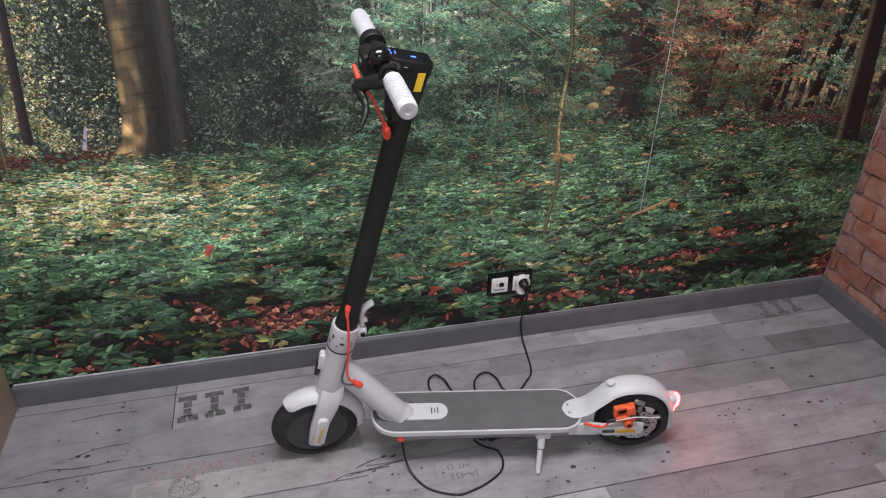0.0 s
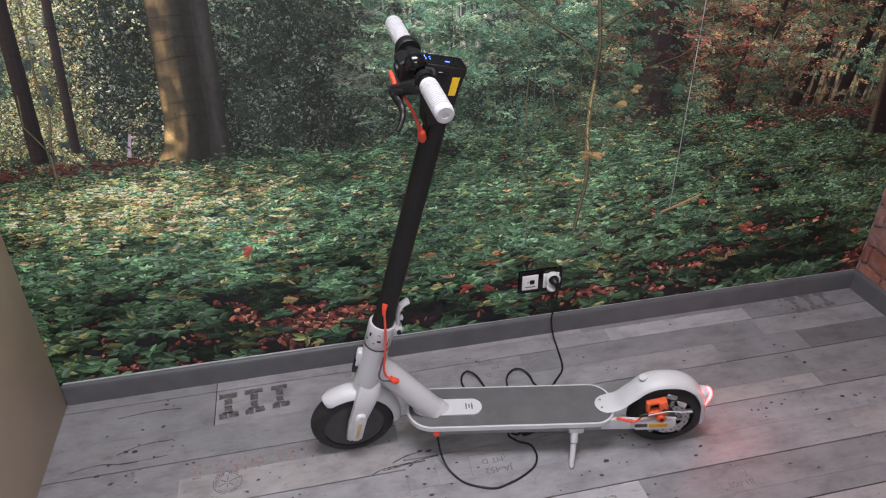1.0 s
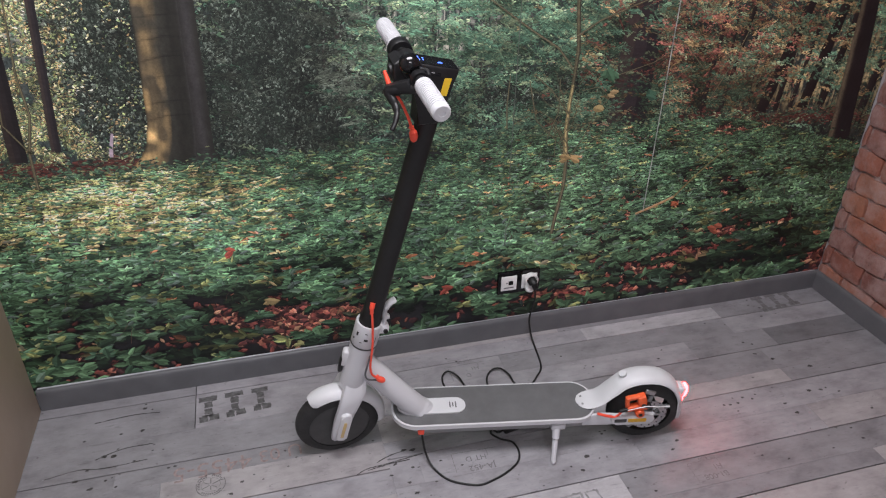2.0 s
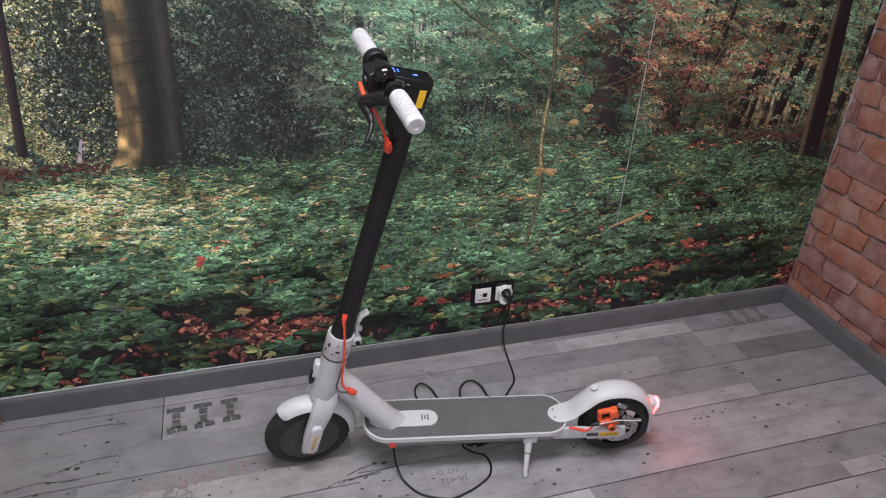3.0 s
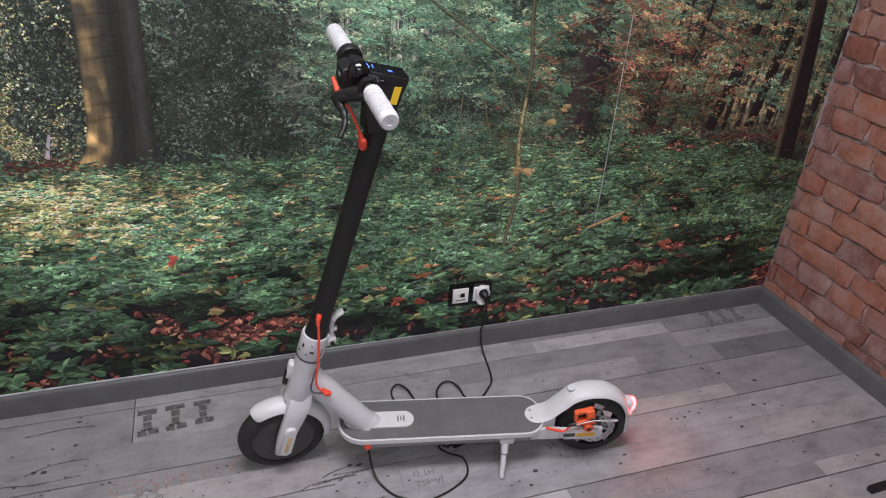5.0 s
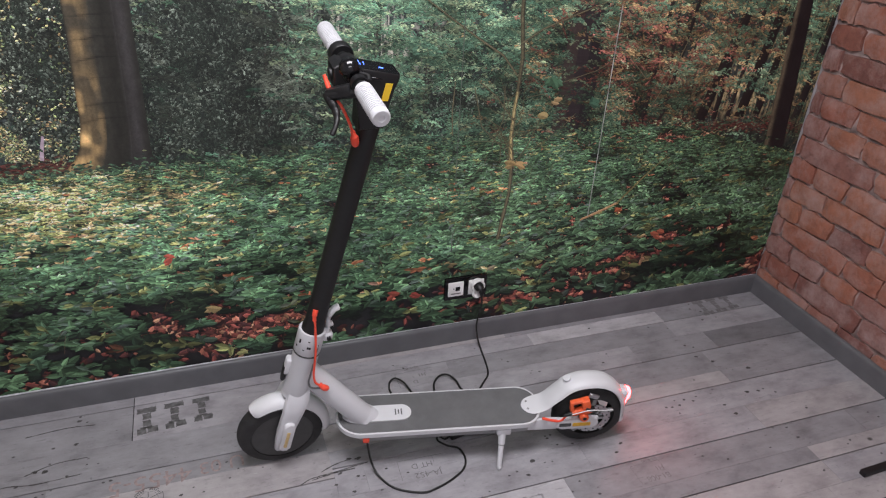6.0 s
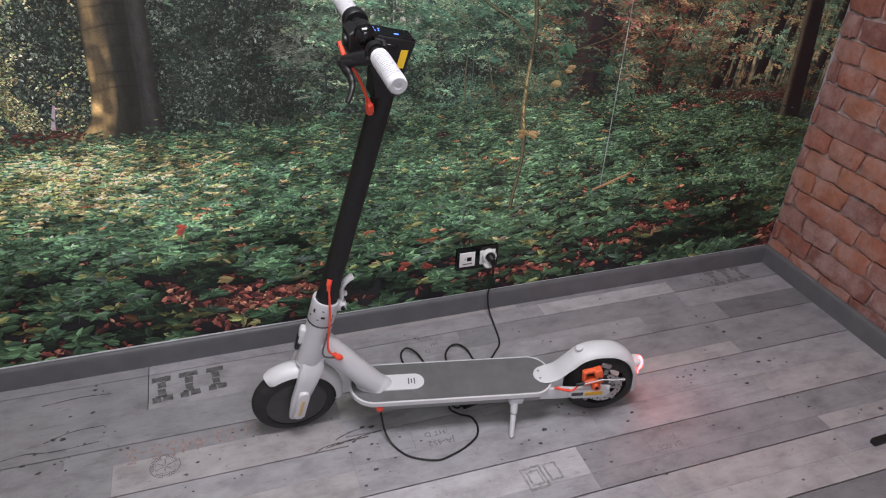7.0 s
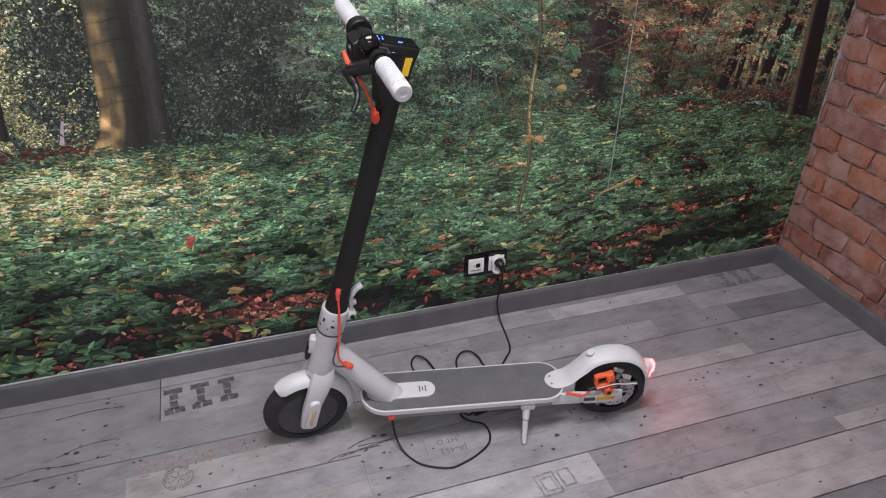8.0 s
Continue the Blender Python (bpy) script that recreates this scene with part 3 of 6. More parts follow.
add_leaves(x, z, ln, ln * (0.3 + 0.3 * rng.random(n)), rng.normal(0, 0.8, n), c, 0.0016 + 0.0002 * rng.random(n), 0.3)

ns, per = 11500, 15
sx, sz = scatter(ns)
sc, sl = wood_color(sx, sz, 0.55)
h = holly(sx, sz)
keep = (rng.random(ns) > 0.93 * h) & (sx > -2.12) & (value_noise(sx, sz * 1.8, 0.045, 85) > 0.34 + 0.22 * np.clip(sl - 0.4, 0, 1))
keep &= ~((np.abs(sx + 0.935) < 0.055) & (sz < 1.08) & (rng.random(ns) < 0.45))
keep &= ~((sx > -0.50) & (sz < 0.84) & (rng.random(ns) < 0.72))
sx, sz, sc = sx[keep], sz[keep], sc[keep]
order = rng.permutation(len(sx))
sx, sz, sc = sx[order], sz[order], sc[order]
ns = len(sx)
reach, slope = rng.uniform(0.014, 0.052, ns), rng.normal(-0.12, 0.28, ns)
u = rng.uniform(-1, 1, (ns, per))
x = (sx[:, None] + reach[:, None] * u * np.cos(slope)[:, None]).ravel()
z = (sz[:, None] + reach[:, None] * (u * np.sin(slope)[:, None] - 0.22 * u * u) + rng.normal(0, 0.0030, (ns, per))).ravel()
n = len(x)
c = np.repeat(sc, per, 0) * (0.6 + 0.85 * rng.random(n) ** 1.3)[:, None] * 1.12
ln = np.repeat(rng.uniform(0.0065, 0.0125, ns), per) * (0.7 + 0.6 * rng.random(n))
add_leaves(x, z, ln, ln * (0.20 + 0.22 * rng.random(n)), np.repeat(slope, per) + rng.normal(0, 0.30, n), c, 0.0017 + 0.00029 * np.repeat(rng.random(ns), per) + 0.00003 * rng.random(n), 0.22)


# the great beech, sunlit low on one flank, ringed with fine folds
def beech(s, x, z):
    lit = np.clip(1.25 - np.abs(s - 0.13) / 0.21, 0, 1) * np.clip((1.06 - z) / 0.20, 0.25, 1.0)
    patch = np.clip(2.0 * value_noise(x, z, 0.028, 62) - 0.3, 0.15, 1.15)
    c = srgb([(52, 55, 41)]) * (1 - 0.55 * np.clip((s - 0.32) / 0.25, 0, 1))[:, None] + srgb([(200, 174, 98)]) * (lit * patch)[:, None]
    pale = np.exp(-((s - 0.84) / 0.09) ** 2) * 0.5 + np.exp(-((s - 0.72) / 0.012) ** 2) * 0.25
    c = c + srgb([(56, 57, 52)]) * pale[:, None]
    fold = np.zeros_like(z)
    for zz, deep, bow in ((0.862, 0.45, 0.012), (0.905, 0.5, 0.004), (0.965, 0.3, 0.010), (1.008, 0.55, 0.016), (1.060, 0.5, 0.010), (1.085, 0.25, 0.006), (1.118, 0.5, 0.004), (1.18, 0.4, 0.01), (1.32, 0.5, 0.01), (1.5, 0.4, 0.01)):
        mid = zz + bow * np.sin(s * 3.0) + 0.004 * (value_noise(x, z * 0 + zz, 0.03, 63) - 0.5)
        fold = np.maximum(fold, deep * np.exp(-((z - mid) / 0.0026) ** 2) * np.clip(1.3 - np.abs(s - 0.35) / 0.38, 0, 1))
    grain = 0.66 + 0.40 * value_noise(x, z * 0.25, 0.006, 64) + 0.28 * value_noise(x, z, 0.018, 65) + 0.14 * rng.random(len(x))
    return c * (grain * (1 - fold) * np.clip(0.35 + s / 0.05, 0, 1))[:, None]


add_bark([(-2.256, 0.715), (-2.250, 0.745), (-2.244, 0.770), (-2.236, 0.80), (-2.229, 0.86), (-2.226, 0.95), (-2.2195, 1.15), (-2.205, 1.6), (-2.2, 2.58)], [0.27, 0.215, 0.182, 0.162, 0.153, 0.150, 0.143, 0.135, 0.12], beech, 0.00205, 60)

def corner_trunk(s, x, z):
    c = srgb([(24, 23, 22)]) + srgb([(92, 88, 58)]) * np.exp(-((s - 0.10) / 0.13) ** 2)[:, None]
    return c * (0.6 + 0.5 * value_noise(x, z * 0.3, 0.006, 66) + 0.3 * rng.random(len(x)))[:, None]


add_bark([(-0.098, 0.565), (-0.110, 0.66), (-0.1315, 0.914), (-0.1545, 1.147), (-0.20, 1.6), (-0.27, 2.55)], [0.094, 0.085, 0.077, 0.063, 0.055, 0.05], corner_trunk, 0.00215, 24)

# red leaf litter far back under the trees
n = 4200
x, z = rng.uniform(VX0, LX1, n), rng.normal(0.748, 0.012, n)
keep = (np.abs(x + 2.5) < 0.22) | (x > -0.75) & (rng.random(n) < 0.5) | (np.abs(x + 2.8) < 0.3)
x, z = x[keep], z[keep]
z = z - np.where(x > -0.75, 0.075 * (x + 0.75), 0.0)
add_leaves(x, z, 0.010 + 0.010 * rng.random(len(x)), 0.003 + 0.003 * rng.random(len(x)), rng.normal(0, 0.2, len(x)),
           srgb([(96, 60, 46)]) * (0.25 + 1.0 * rng.random(len(x)))[:, None], 0.0019 + 0.0001 * rng.random(len(x)))


# ground cover: small and dense far back, large and near at the bottom
def ground_light(x, z):
    g = 0.42 + 0.42 * (value_noise(x * 0.5, z, 0.05, 21) - 0.45) + 0.35 * (value_noise(x * 0.6, z, 0.13, 22) - 0.5)
    g += 0.50 * blob(x, z, -2.50, 0.65, 0.30, 0.075) + 0.32 * blob(x, z, -2.30, 0.50, 0.34, 0.10) + 0.20 * blob(x, z, -1.75, 0.55, 0.4, 0.1) + 0.14 * blob(x, z, -1.2, 0.62, 0.35, 0.08)
    g -= 0.15 * blob(x, z, -0.2, 0.35, 0.4, 0.3) - 0.15 * blob(x, z, -0.85, 0.46, 0.5, 0.2) + 0.12 * np.clip((0.32 - z) / 0.25, 0, 1)
    g -= 0.35 * blob(x, z, -2.12, 0.71, 0.12, 0.022) + 0.3 * blob(x, z, -1.98, 0.655, 0.10, 0.015) + 0.26 * blob(x, z, -1.98, 0.77, 0.2, 0.02)
    for cx, cz, rx, rz, a in ((-2.15, 0.285, 0.15, 0.045, 0.62), (-2.32, 0.14, 0.13, 0.055, 0.60), (-0.28, 0.20, 0.15, 0.050, 0.60), (-1.86, 0.375, 0.11, 0.035, 0.42), (-1.55, 0.14, 0.2, 0.04, 0.34), (-2.62, 0.30, 0.10, 0.03, 0.35), (-2.42, 0.36, 0.10, 0.022, 0.35), (-1.30, 0.30, 0.12, 0.025, 0.30), (-0.70, 0.34, 0.12, 0.02, 0.25), (-0.55, 0.15, 0.15, 0.03, 0.25), (-2.62, 0.18, 0.1, 0.05, 0.3), (-1.38, 0.47, 0.1, 0.02, 0.2), (-2.28, 0.19, 0.10, 0.04, 0.45), (-2.12, 0.31, 0.13, 0.030, 0.4), (-1.72, 0.16, 0.16, 0.05, 0.35), (-1.62, 0.37, 0.12, 0.03, 0.25)):
        g -= a * blob(x, z, cx, cz, rx, rz)
    return np.clip(g, 0.03, 1.1)


def litter(x, z):
    r = 0.022 + 0.30 * np.clip(value_noise(x, z, 0.05, 31) - 0.6, 0, 1)
    for cx, cz, rx, rz, a in ((-2.00, 0.185, 0.19, 0.080, 1.05), (-0.80, 0.235, 0.32, 0.08, 0.55), (-0.92, 0.455, 0.20, 0.06, 0.55), (-1.08, 0.40, 0.08, 0.05, 0.5), (-0.02, 0.12, 0.12, 0.07, 1.4), (-0.42, 0.33, 0.14, 0.04, 0.5), (-1.02, 0.14, 0.28, 0.06, 0.50), (-1.22, 0.16, 0.12, 0.05, 0.5), (-2.55, 0.10, 0.15, 0.05, 0.5),
                              (-0.45, 0.30, 0.15, 0.03, 0.5), (-0.95, 0.36, 0.15, 0.03, 0.45), (-1.75, 0.30, 0.2, 0.03, 0.25), (-2.2, 0.40, 0.15, 0.02, 0.3), (-0.5, 0.69, 0.3, 0.012, 0.9)):
        r = r + a * blob(x, z, cx, cz, rx, rz)
    return np.clip(r, 0, 0.95)


def floor_spots(n):
    """Places on the forest floor, more of them towards the far edge, back to front."""
    x = rng.uniform(VX0, LX1, n)
    z = 0.04 + (GROUND - 0.052) * rng.random(n) ** 0.66
    z = z - np.clip(x + 0.55, 0, 1) * 0.27 * (z / GROUND)
    depth = np.clip((GROUND - z) / GROUND, 0, 1)
    size = 0.0125 + 0.042 * depth ** 1.1
    keep = rng.random(n) < np.clip((0.0165 / size) ** 1.75, 0.03, 1)
    x, z, depth, size = x[keep], z[keep], depth[keep], size[keep]
    k = np.argsort(-z + 0.02 * rng.random(len(z)))
    return x[k], z[k], depth[k], size[k]


# fallen leaves lie under the plants
x, z, depth, size = floor_spots(150000)
lit = litter(x, z)
keep = rng.random(len(x)) < np.clip(2.2 * lit - 0.06, 0.006, 1)
x, z, size, depth = x[keep], z[keep], size[keep], depth[keep]
n = len(x)
brown = pick(x, [(128, 74, 56), (160, 108, 76), (94, 57, 45), (180, 148, 100), (60, 41, 35)], np.ones((n, 5)) * np.array([1.0, 0.8, 0.9, 0.45, 0.9]))
tone = (1.0 + 1.0 * ground_light(x, z)) * np.clip(0.2 + 1.4 * value_noise(x, z, 0.02, 86), 0.25, 1.4) * (0.35 + 1.1 * rng.random(n))
ln = size * (0.40 + 0.35 * rng.random(n))
an = rng.normal(0, 0.75, n)
lift = 0.0022 + 0.0006 * np.linspace(0, 1, n)
add_leaves(x, z, ln, ln * (0.34 + 0.24 * rng.random(n)), an, brown * tone[:, None], lift, 0.22)
add_leaves(x + 0.1 * ln, z - 0.14 * ln, ln * 1.05, ln * 0.5, an, srgb([(54, 34, 29)]) * np.ones((n, 1)), lift - 0.00001, 0.1)

# plants as flat whorls of broad leaves, the far ones seen almost edge on
px, pz, pd, ps = floor_spots(50000)
keep = rng.random(len(px)) > np.clip(1.15 * litter(px, pz) - 0.08, 0, 0.93)
hollow = 0.5 * value_noise(px * 0.5, pz, 0.014, 43) + 0.5 * value_noise(px * 0.55, pz, 0.034, 44)
keep &= hollow + 0.30 * rng.random(len(px)) > 0.42 + 0.27 * pd - 0.36 * (ground_light(px, pz) - 0.4)
px, pz, pd, ps, hollow = px[keep], pz[keep], pd[keep], ps[keep], hollow[keep]
n, per = len(px), 6
g = ground_light(px, pz)
pool = np.clip(blob(px, pz, -2.42, 0.63, 0.32, 0.09), 0, 1)
warm = np.clip(value_noise(px * 0.6, pz, 0.06, 87) - 0.45, 0, 1) * 2
green = pick(px, [(65, 97, 64), (79, 117, 73), (100, 143, 90), (138, 153, 84), (192, 182, 114), (174, 120, 74)],
             np.stack([np.ones(n) - 0.6 * pool, np.ones(n) - 0.5 * pool, 0.7 * np.ones(n), 0.10 + 1.6 * pool + 0.25 * warm, 0.008 + 1.5 * pool + 0.05 * warm, 0.015 + 0.10 * warm], 1))
tone = (0.09 + 2.0 * g + 0.40 * pool) * np.clip(0.42 + (hollow - 0.27) * 1.9, 0.25, 1.6) * (0.45 + 0.9 * rng.random(n))
phi = rng.uniform(0, 6.283, n)[:, None] + np.arange(per) * (6.283 / per) + rng.normal(0, 0.25, (n, per))
flat_by = (0.15 + 0.16 * pd)[:, None] * rng.uniform(0.7, 1.4, (n, 1))
tilt = rng.normal(-0.04, 0.16, (n, 1))
dx, dz = np.cos(phi), flat_by * np.sin(phi)
dx, dz = dx - tilt * dz, dz + tilt * dx
leaf = (ps * (1.05 + 0.30 * pd))[:, None] * rng.uniform(0.5, 0.95, (n, per))
gone = rng.random((n, per)) < 0.22
leaf = np.where(gone, leaf * 0.25, leaf)
x = (px[:, None] + 0.62 * leaf * dx).ravel()
z = (pz[:, None] + 0.62 * leaf * dz).ravel()
an = np.arctan2(dz, dx).ravel()
stretch = np.hypot(dx, dz).ravel()
leaf = leaf.ravel()
ln = leaf * (0.55 + 0.45 * stretch) * 1.12
wd = leaf * (0.32 + 0.12 * np.repeat(pd, per)) * rng.uniform(0.65, 1.1, n * per)
lean = np.sin(phi).ravel()
c = np.repeat(green, per, 0) * (np.repeat(tone, per) * (0.95 + 0.35 * lean) * rng.uniform(0.4, 1.6, n * per))[:, None]
sheen = (rng.random(n * per) < 0.10) & (lean > -0.3)
c = np.where(sheen[:, None], 0.55 * c + srgb([(150, 172, 150)]) * (0.55 * np.repeat(g, per))[:, None], c)
lift = np.repeat(0.0030 + 0.0022 * np.linspace(0, 1, n), per) + np.tile(np.arange(per), n) * 1.2e-6
add_leaves(x, z, ln, wd, an, c * 1.06, lift, 0.30)
dark = srgb([(26, 33, 26)]) * (0.5 + 0.9 * np.repeat(g, per))[:, None]
add_leaves(x + 0.05 * ln, z - 0.40 * wd - 0.03 * ln, ln * 1.05, wd * 1.05, an, dark, lift - 0.000010, 0.1)
# a ragged fringe where the plants meet the foot of the trees
n2 = 5200
x = rng.uniform(VX0, LX1, n2)
z = edge(x) * np.where(x > -0.55, 0.98, 1.0) - 0.022 + rng.exponential(0.011, n2) * (0.4 + 1.2 * value_noise(x, x * 0, 0.05, 91))
ln = 0.0125 * rng.uniform(0.5, 1.2, n2)
gl = 0.5 + 1.3 * ground_light(x, np.minimum(z, 0.70))
c = pick(x, [(56, 84, 58), (78, 112, 72), (120, 136, 84), (40, 52, 40)], np.ones((n2, 4)) * np.array([1.0, 0.8, 0.4, 1.0])) * (gl * rng.uniform(0.35, 1.3, n2))[:, None]
add_leaves(x, z, ln, ln * rng.uniform(0.25, 0.5, n2), rng.normal(0, 0.45, n2), c, 0.00290 + 0.00008 * rng.random(n2), 0.25)
# stalks and bare stems between the plants
for a in rng.choice(n, 520, replace=False):
    s, lean = ps[a] * rng.uniform(0.6, 1.6), rng.normal(0, 0.7)
    add_ribbon([(px[a], pz[a]), (px[a] + 0.4 * s * lean, pz[a] - 0.5 * s), (px[a] + s * lean * rng.uniform(0.5, 1.2), pz[a] - s)], [0.0010, 0.0014, 0.0010], srgb([(112, 92, 66)]) * (0.25 + g[a] * rng.uniform(0.4, 1.2)), 0.0053)

# saplings, twigs and the fallen stick
pale = srgb([(120, 118, 72), (170, 164, 98), (98, 96, 62)])
dim = srgb([(90, 92, 62), (112, 112, 74), (68, 70, 50)])
add_ribbon([(-1.152, 0.385), (-1.146, 0.44), (-1.128, 0.55), (-1.128, 0.64)], [0.014, 0.013, 0.012, 0.013], dim, 0.0054, 0.2)
add_ribbon([(-1.128, 0.64), (-1.137, 0.70), (-1.140, 0.74), (-1.138, 0.82), (-1.133, 0.88)], [0.017, 0.015, 0.013, 0.012, 0.011], pale * 1.15, 0.0054, 0.2)
add_ribbon([(-1.133, 0.88), (-1.128, 0.98), (-1.142, 1.10), (-1.15, 1.5), (-1.13, 2.0)], [0.011, 0.013, 0.013, 0.010, 0.003], dim * 0.75, 0.0054, 0.2)
# thin tangled twigs round the sapling's fork
for k in range(26):
    a0, l0 = rng.uniform(0.1, 3.0), rng.uniform(0.05, 0.17)
    x0, z0 = -1.135 + rng.normal(0, 0.03), 0.63 + 0.25 * rng.random()
    p = [(x0, z0), (x0 + 0.5 * l0 * math.cos(a0), z0 + 0.5 * l0 * math.sin(a0)), (x0 + l0 * math.cos(a0 + rng.normal(0, 0.3)), z0 + l0 * math.sin(a0 + rng.normal(0, 0.3)))]
    add_ribbon(p, [0.0026, 0.0020, 0.0010], dim[:2] * rng.uniform(0.5, 1.1), 0.00545, 0.2)
for line, wd in (([(-1.140, 0.93), (-1.19, 0.99), (-1.27, 1.04), (-1.365, 1.105), (-1.5, 1.2)], 0.006), ([(-1.136, 1.02), (-1.07, 1.06), (-0.98, 1.093), (-0.85, 1.14)], 0.006),
                 ([(-1.135, 0.79), (-1.20, 0.87), (-1.26, 0.92)], 0.004), ([(-1.20, 0.72), (-1.17, 0.80), (-1.175, 0.90)], 0.0035), ([(-1.27, 0.90), (-1.24, 0.78), (-1.17, 0.71)], 0.0035),
                 ([(-1.33, 0.76), (-1.335, 0.83), (-1.33, 0.92)], 0.0045), ([(-1.128, 0.64), (-1.08, 0.71), (-1.05, 0.79), (-0.98, 0.86)], 0.004), ([(-1.128, 0.66), (-1.16, 0.70), (-1.13, 0.76)], 0.003),
                 ([(-1.12, 0.66), (-1.00, 0.73), (-0.93, 0.80)], 0.002), ([(-2.594, 0.705), (-2.59, 0.80), (-2.565, 0.90), (-2.57, 1.0), (-2.55, 1.2)], 0.0075), ([(-2.585, 0.80), (-2.63, 0.88), (-2.62, 0.96)], 0.004),
                 ([(-0.99, 0.90), (-0.88, 0.93), (-0.80, 0.97)], 0.003), ([(-0.66, 0.80), (-0.60, 0.92), (-0.56, 1.04)], 0.004), ([(-0.70, 0.90), (-0.78, 0.98), (-0.9, 1.02)], 0.003)):
    add_ribbon(line, [wd, wd, wd * 0.8, wd * 0.5][: max(2, min(4, len(line)))], dim, 0.0055, 0.2)
add_ribbon([(-0.853, 0.421), (-0.80, 0.438), (-0.715, 0.470)], [0.007, 0.010, 0.008], srgb([(196, 172, 112), (170, 140, 86)]), 0.0056)
add_ribbon([(-0.72, 0.468), (-0.64, 0.55), (-0.552, 0.63)], [0.007, 0.005, 0.003], srgb([(120, 116, 66)]), 0.0056)
add_ribbon([(-2.407, 0.775), (-2.403, 0.80), (-2.393, 0.838)], [0.009, 0.009, 0.006], srgb([(176, 168, 158)]), 0.0022)
# a few large light leaves and the bright litter leaves
for cx, cz, s, col in ((-1.10, 0.645, 0.035, (166, 148, 88)), (-1.13, 0.655, 0.03, (150, 136, 80)), (-1.04, 0.80, 0.035, (150, 142, 84)), (-1.00, 0.845, 0.03, (156, 142, 88)), (-2.154, 0.456, 0.030, (178, 92, 66)), (-1.987, 0.092, 0.030, (150, 160, 92)),
                       (-0.71, 0.44, 0.03, (160, 96, 56)), (-0.52, 0.33, 0.04, (150, 90, 58)), (-1.66, 0.46, 0.02, (150, 140, 80)), (-1.50, 0.23, 0.04, (140, 76, 54)), (-1.43, 0.21, 0.035, (132, 66, 48)), (-2.06, 0.27, 0.04, (150, 140, 84)), (-0.86, 0.82, 0.04, (60, 96, 66)), (-1.02, 0.90, 0.05, (66, 102, 66))):
    k = 3
    add_leaves(np.full(k, cx) + rng.normal(0, 0.2 * s, k), np.full(k, cz) + rng.normal(0, 0.15 * s, k), np.full(k, s), np.full(k, s * 0.5), rng.normal(0, 0.5, k), np.repeat(srgb([col]), k, 0), 0.0057 + 0.0001 * rng.random(k))

vv, qq, cc = np.concatenate(verts), np.concatenate(quads), np.concatenate(tints)
cc = cc * np.array([1.17, 1.03, 1.44])  # a cool print
me = bpy.data.meshes.new("forest_wallpaper")
me.vertices.add(len(vv))
me.vertices.foreach_set("co", vv.astype(np.float32).ravel())
me.loops.add(len(qq) * 4)
me.loops.foreach_set("vertex_index", qq.astype(np.int32).ravel())
me.polygons.add(len(qq))
me.polygons.foreach_set("loop_start", np.arange(len(qq), dtype=np.int32) * 4)
layer = me.attributes.new("print", "FLOAT_COLOR", "FACE")
layer.data.foreach_set("color", np.concatenate([np.clip(cc, 0, 1), np.ones((len(cc), 1))], 1).astype(np.float32).ravel())
me.update(calc_edges=True)
me.materials.append(PRINT)
paper = tagged(new("forest_wallpaper", me), "photo wallpaper of a green autumn beech wood", "wall mural", kind="structure")
# joints of the paper strips, the glare on them painted in as pale colour
SEAM_GLARE = material("paper_edge_glare", (0.36, 0.38, 0.37), 0.3, vary=0.5, scale=25)
SEAM_GLARE_DIM = material("dim_paper_edge_glare", (0.10, 0.115, 0.10), 0.35, vary=0.7, scale=16)
for sx, z0, z1, wd, mt in ((-0.826, 0.43, 1.12, 0.0026, SEAM_GLARE), (-1.312, 0.36, 0.43, 0.0035, SEAM_GLARE_DIM), (-1.312, 0.60, 1.12, 0.0022, SEAM_GLARE_DIM)):
    part("seam", block((sx, -0.0062, (z0 + z1) / 2), (wd, 0.001, z1 - z0)), mt, paper, "open edge between two strips, its glare painted pale", smooth=False)


# ---- socket, plug and cable ----
sock = thing("wall_socket", pose(-1.2555, -0.006, 0.220), "black double socket frame with white inserts on the wallpaper", "socket")
part("frame_plate", slab(round_rect(-0.0745, 0.0745, -0.0425, 0.0425, (0.004,) * 4, 4), 0, 0.009, XZ, 0.002), GLOSS_BLACK, sock, "glossy black frame")
insert = part("data_outlet", slab(round_rect(-0.063, -0.009, -0.027, 0.027, (0.002,) * 4, 3), 0.009, 0.0125, XZ, 0.001), SOCKET_WHITE, sock, "white data outlet")
part("port", block((-0.030, -0.0128, 0.002), (0.016, 0.002, 0.015), 0.0006), GLOSS_BLACK, insert, "black port")
part("label_strip", block((-0.036, -0.0127, -0.016), (0.034, 0.0006, 0.004)), STAMP_GREY, insert, "small grey print")
part("mark", block((-0.044, -0.0127, 0.003), (0.004, 0.0006, 0.004)), LOGO_GREY, insert)
power = part("power_outlet", slab(round_rect(0.009, 0.063, -0.027, 0.027, (0.002,) * 4, 3), 0.009, 0.012, XZ, 0.001), SOCKET_WHITE, sock, "white power outlet")
part("round_well", lathe([(0.0, -0.004), (0.019, -0.004), (0.0195, 0.002), (0.023, 0.002), (0.023, -0.002)], along((0.036, -0.013, 0), (0, -1, 0)), 28), SOCKET_WHITE, power)
plug = thing("adapter_plug", pose(-1.219, -0.019, 0.224), "white round adapter with a black plug in the wall socket", "plug")
part("adapter", lathe([(0.0, 0), (0.022, 0), (0.0235, 0.003), (0.0235, 0.018), (0.0225, 0.020), (0.0185, 0.020), (0.018, 0.012), (0.0, 0.012)], along((0, 0, 0.008), (0, -1, 0)), 28), SOCKET_WHITE, plug, "white round adapter")
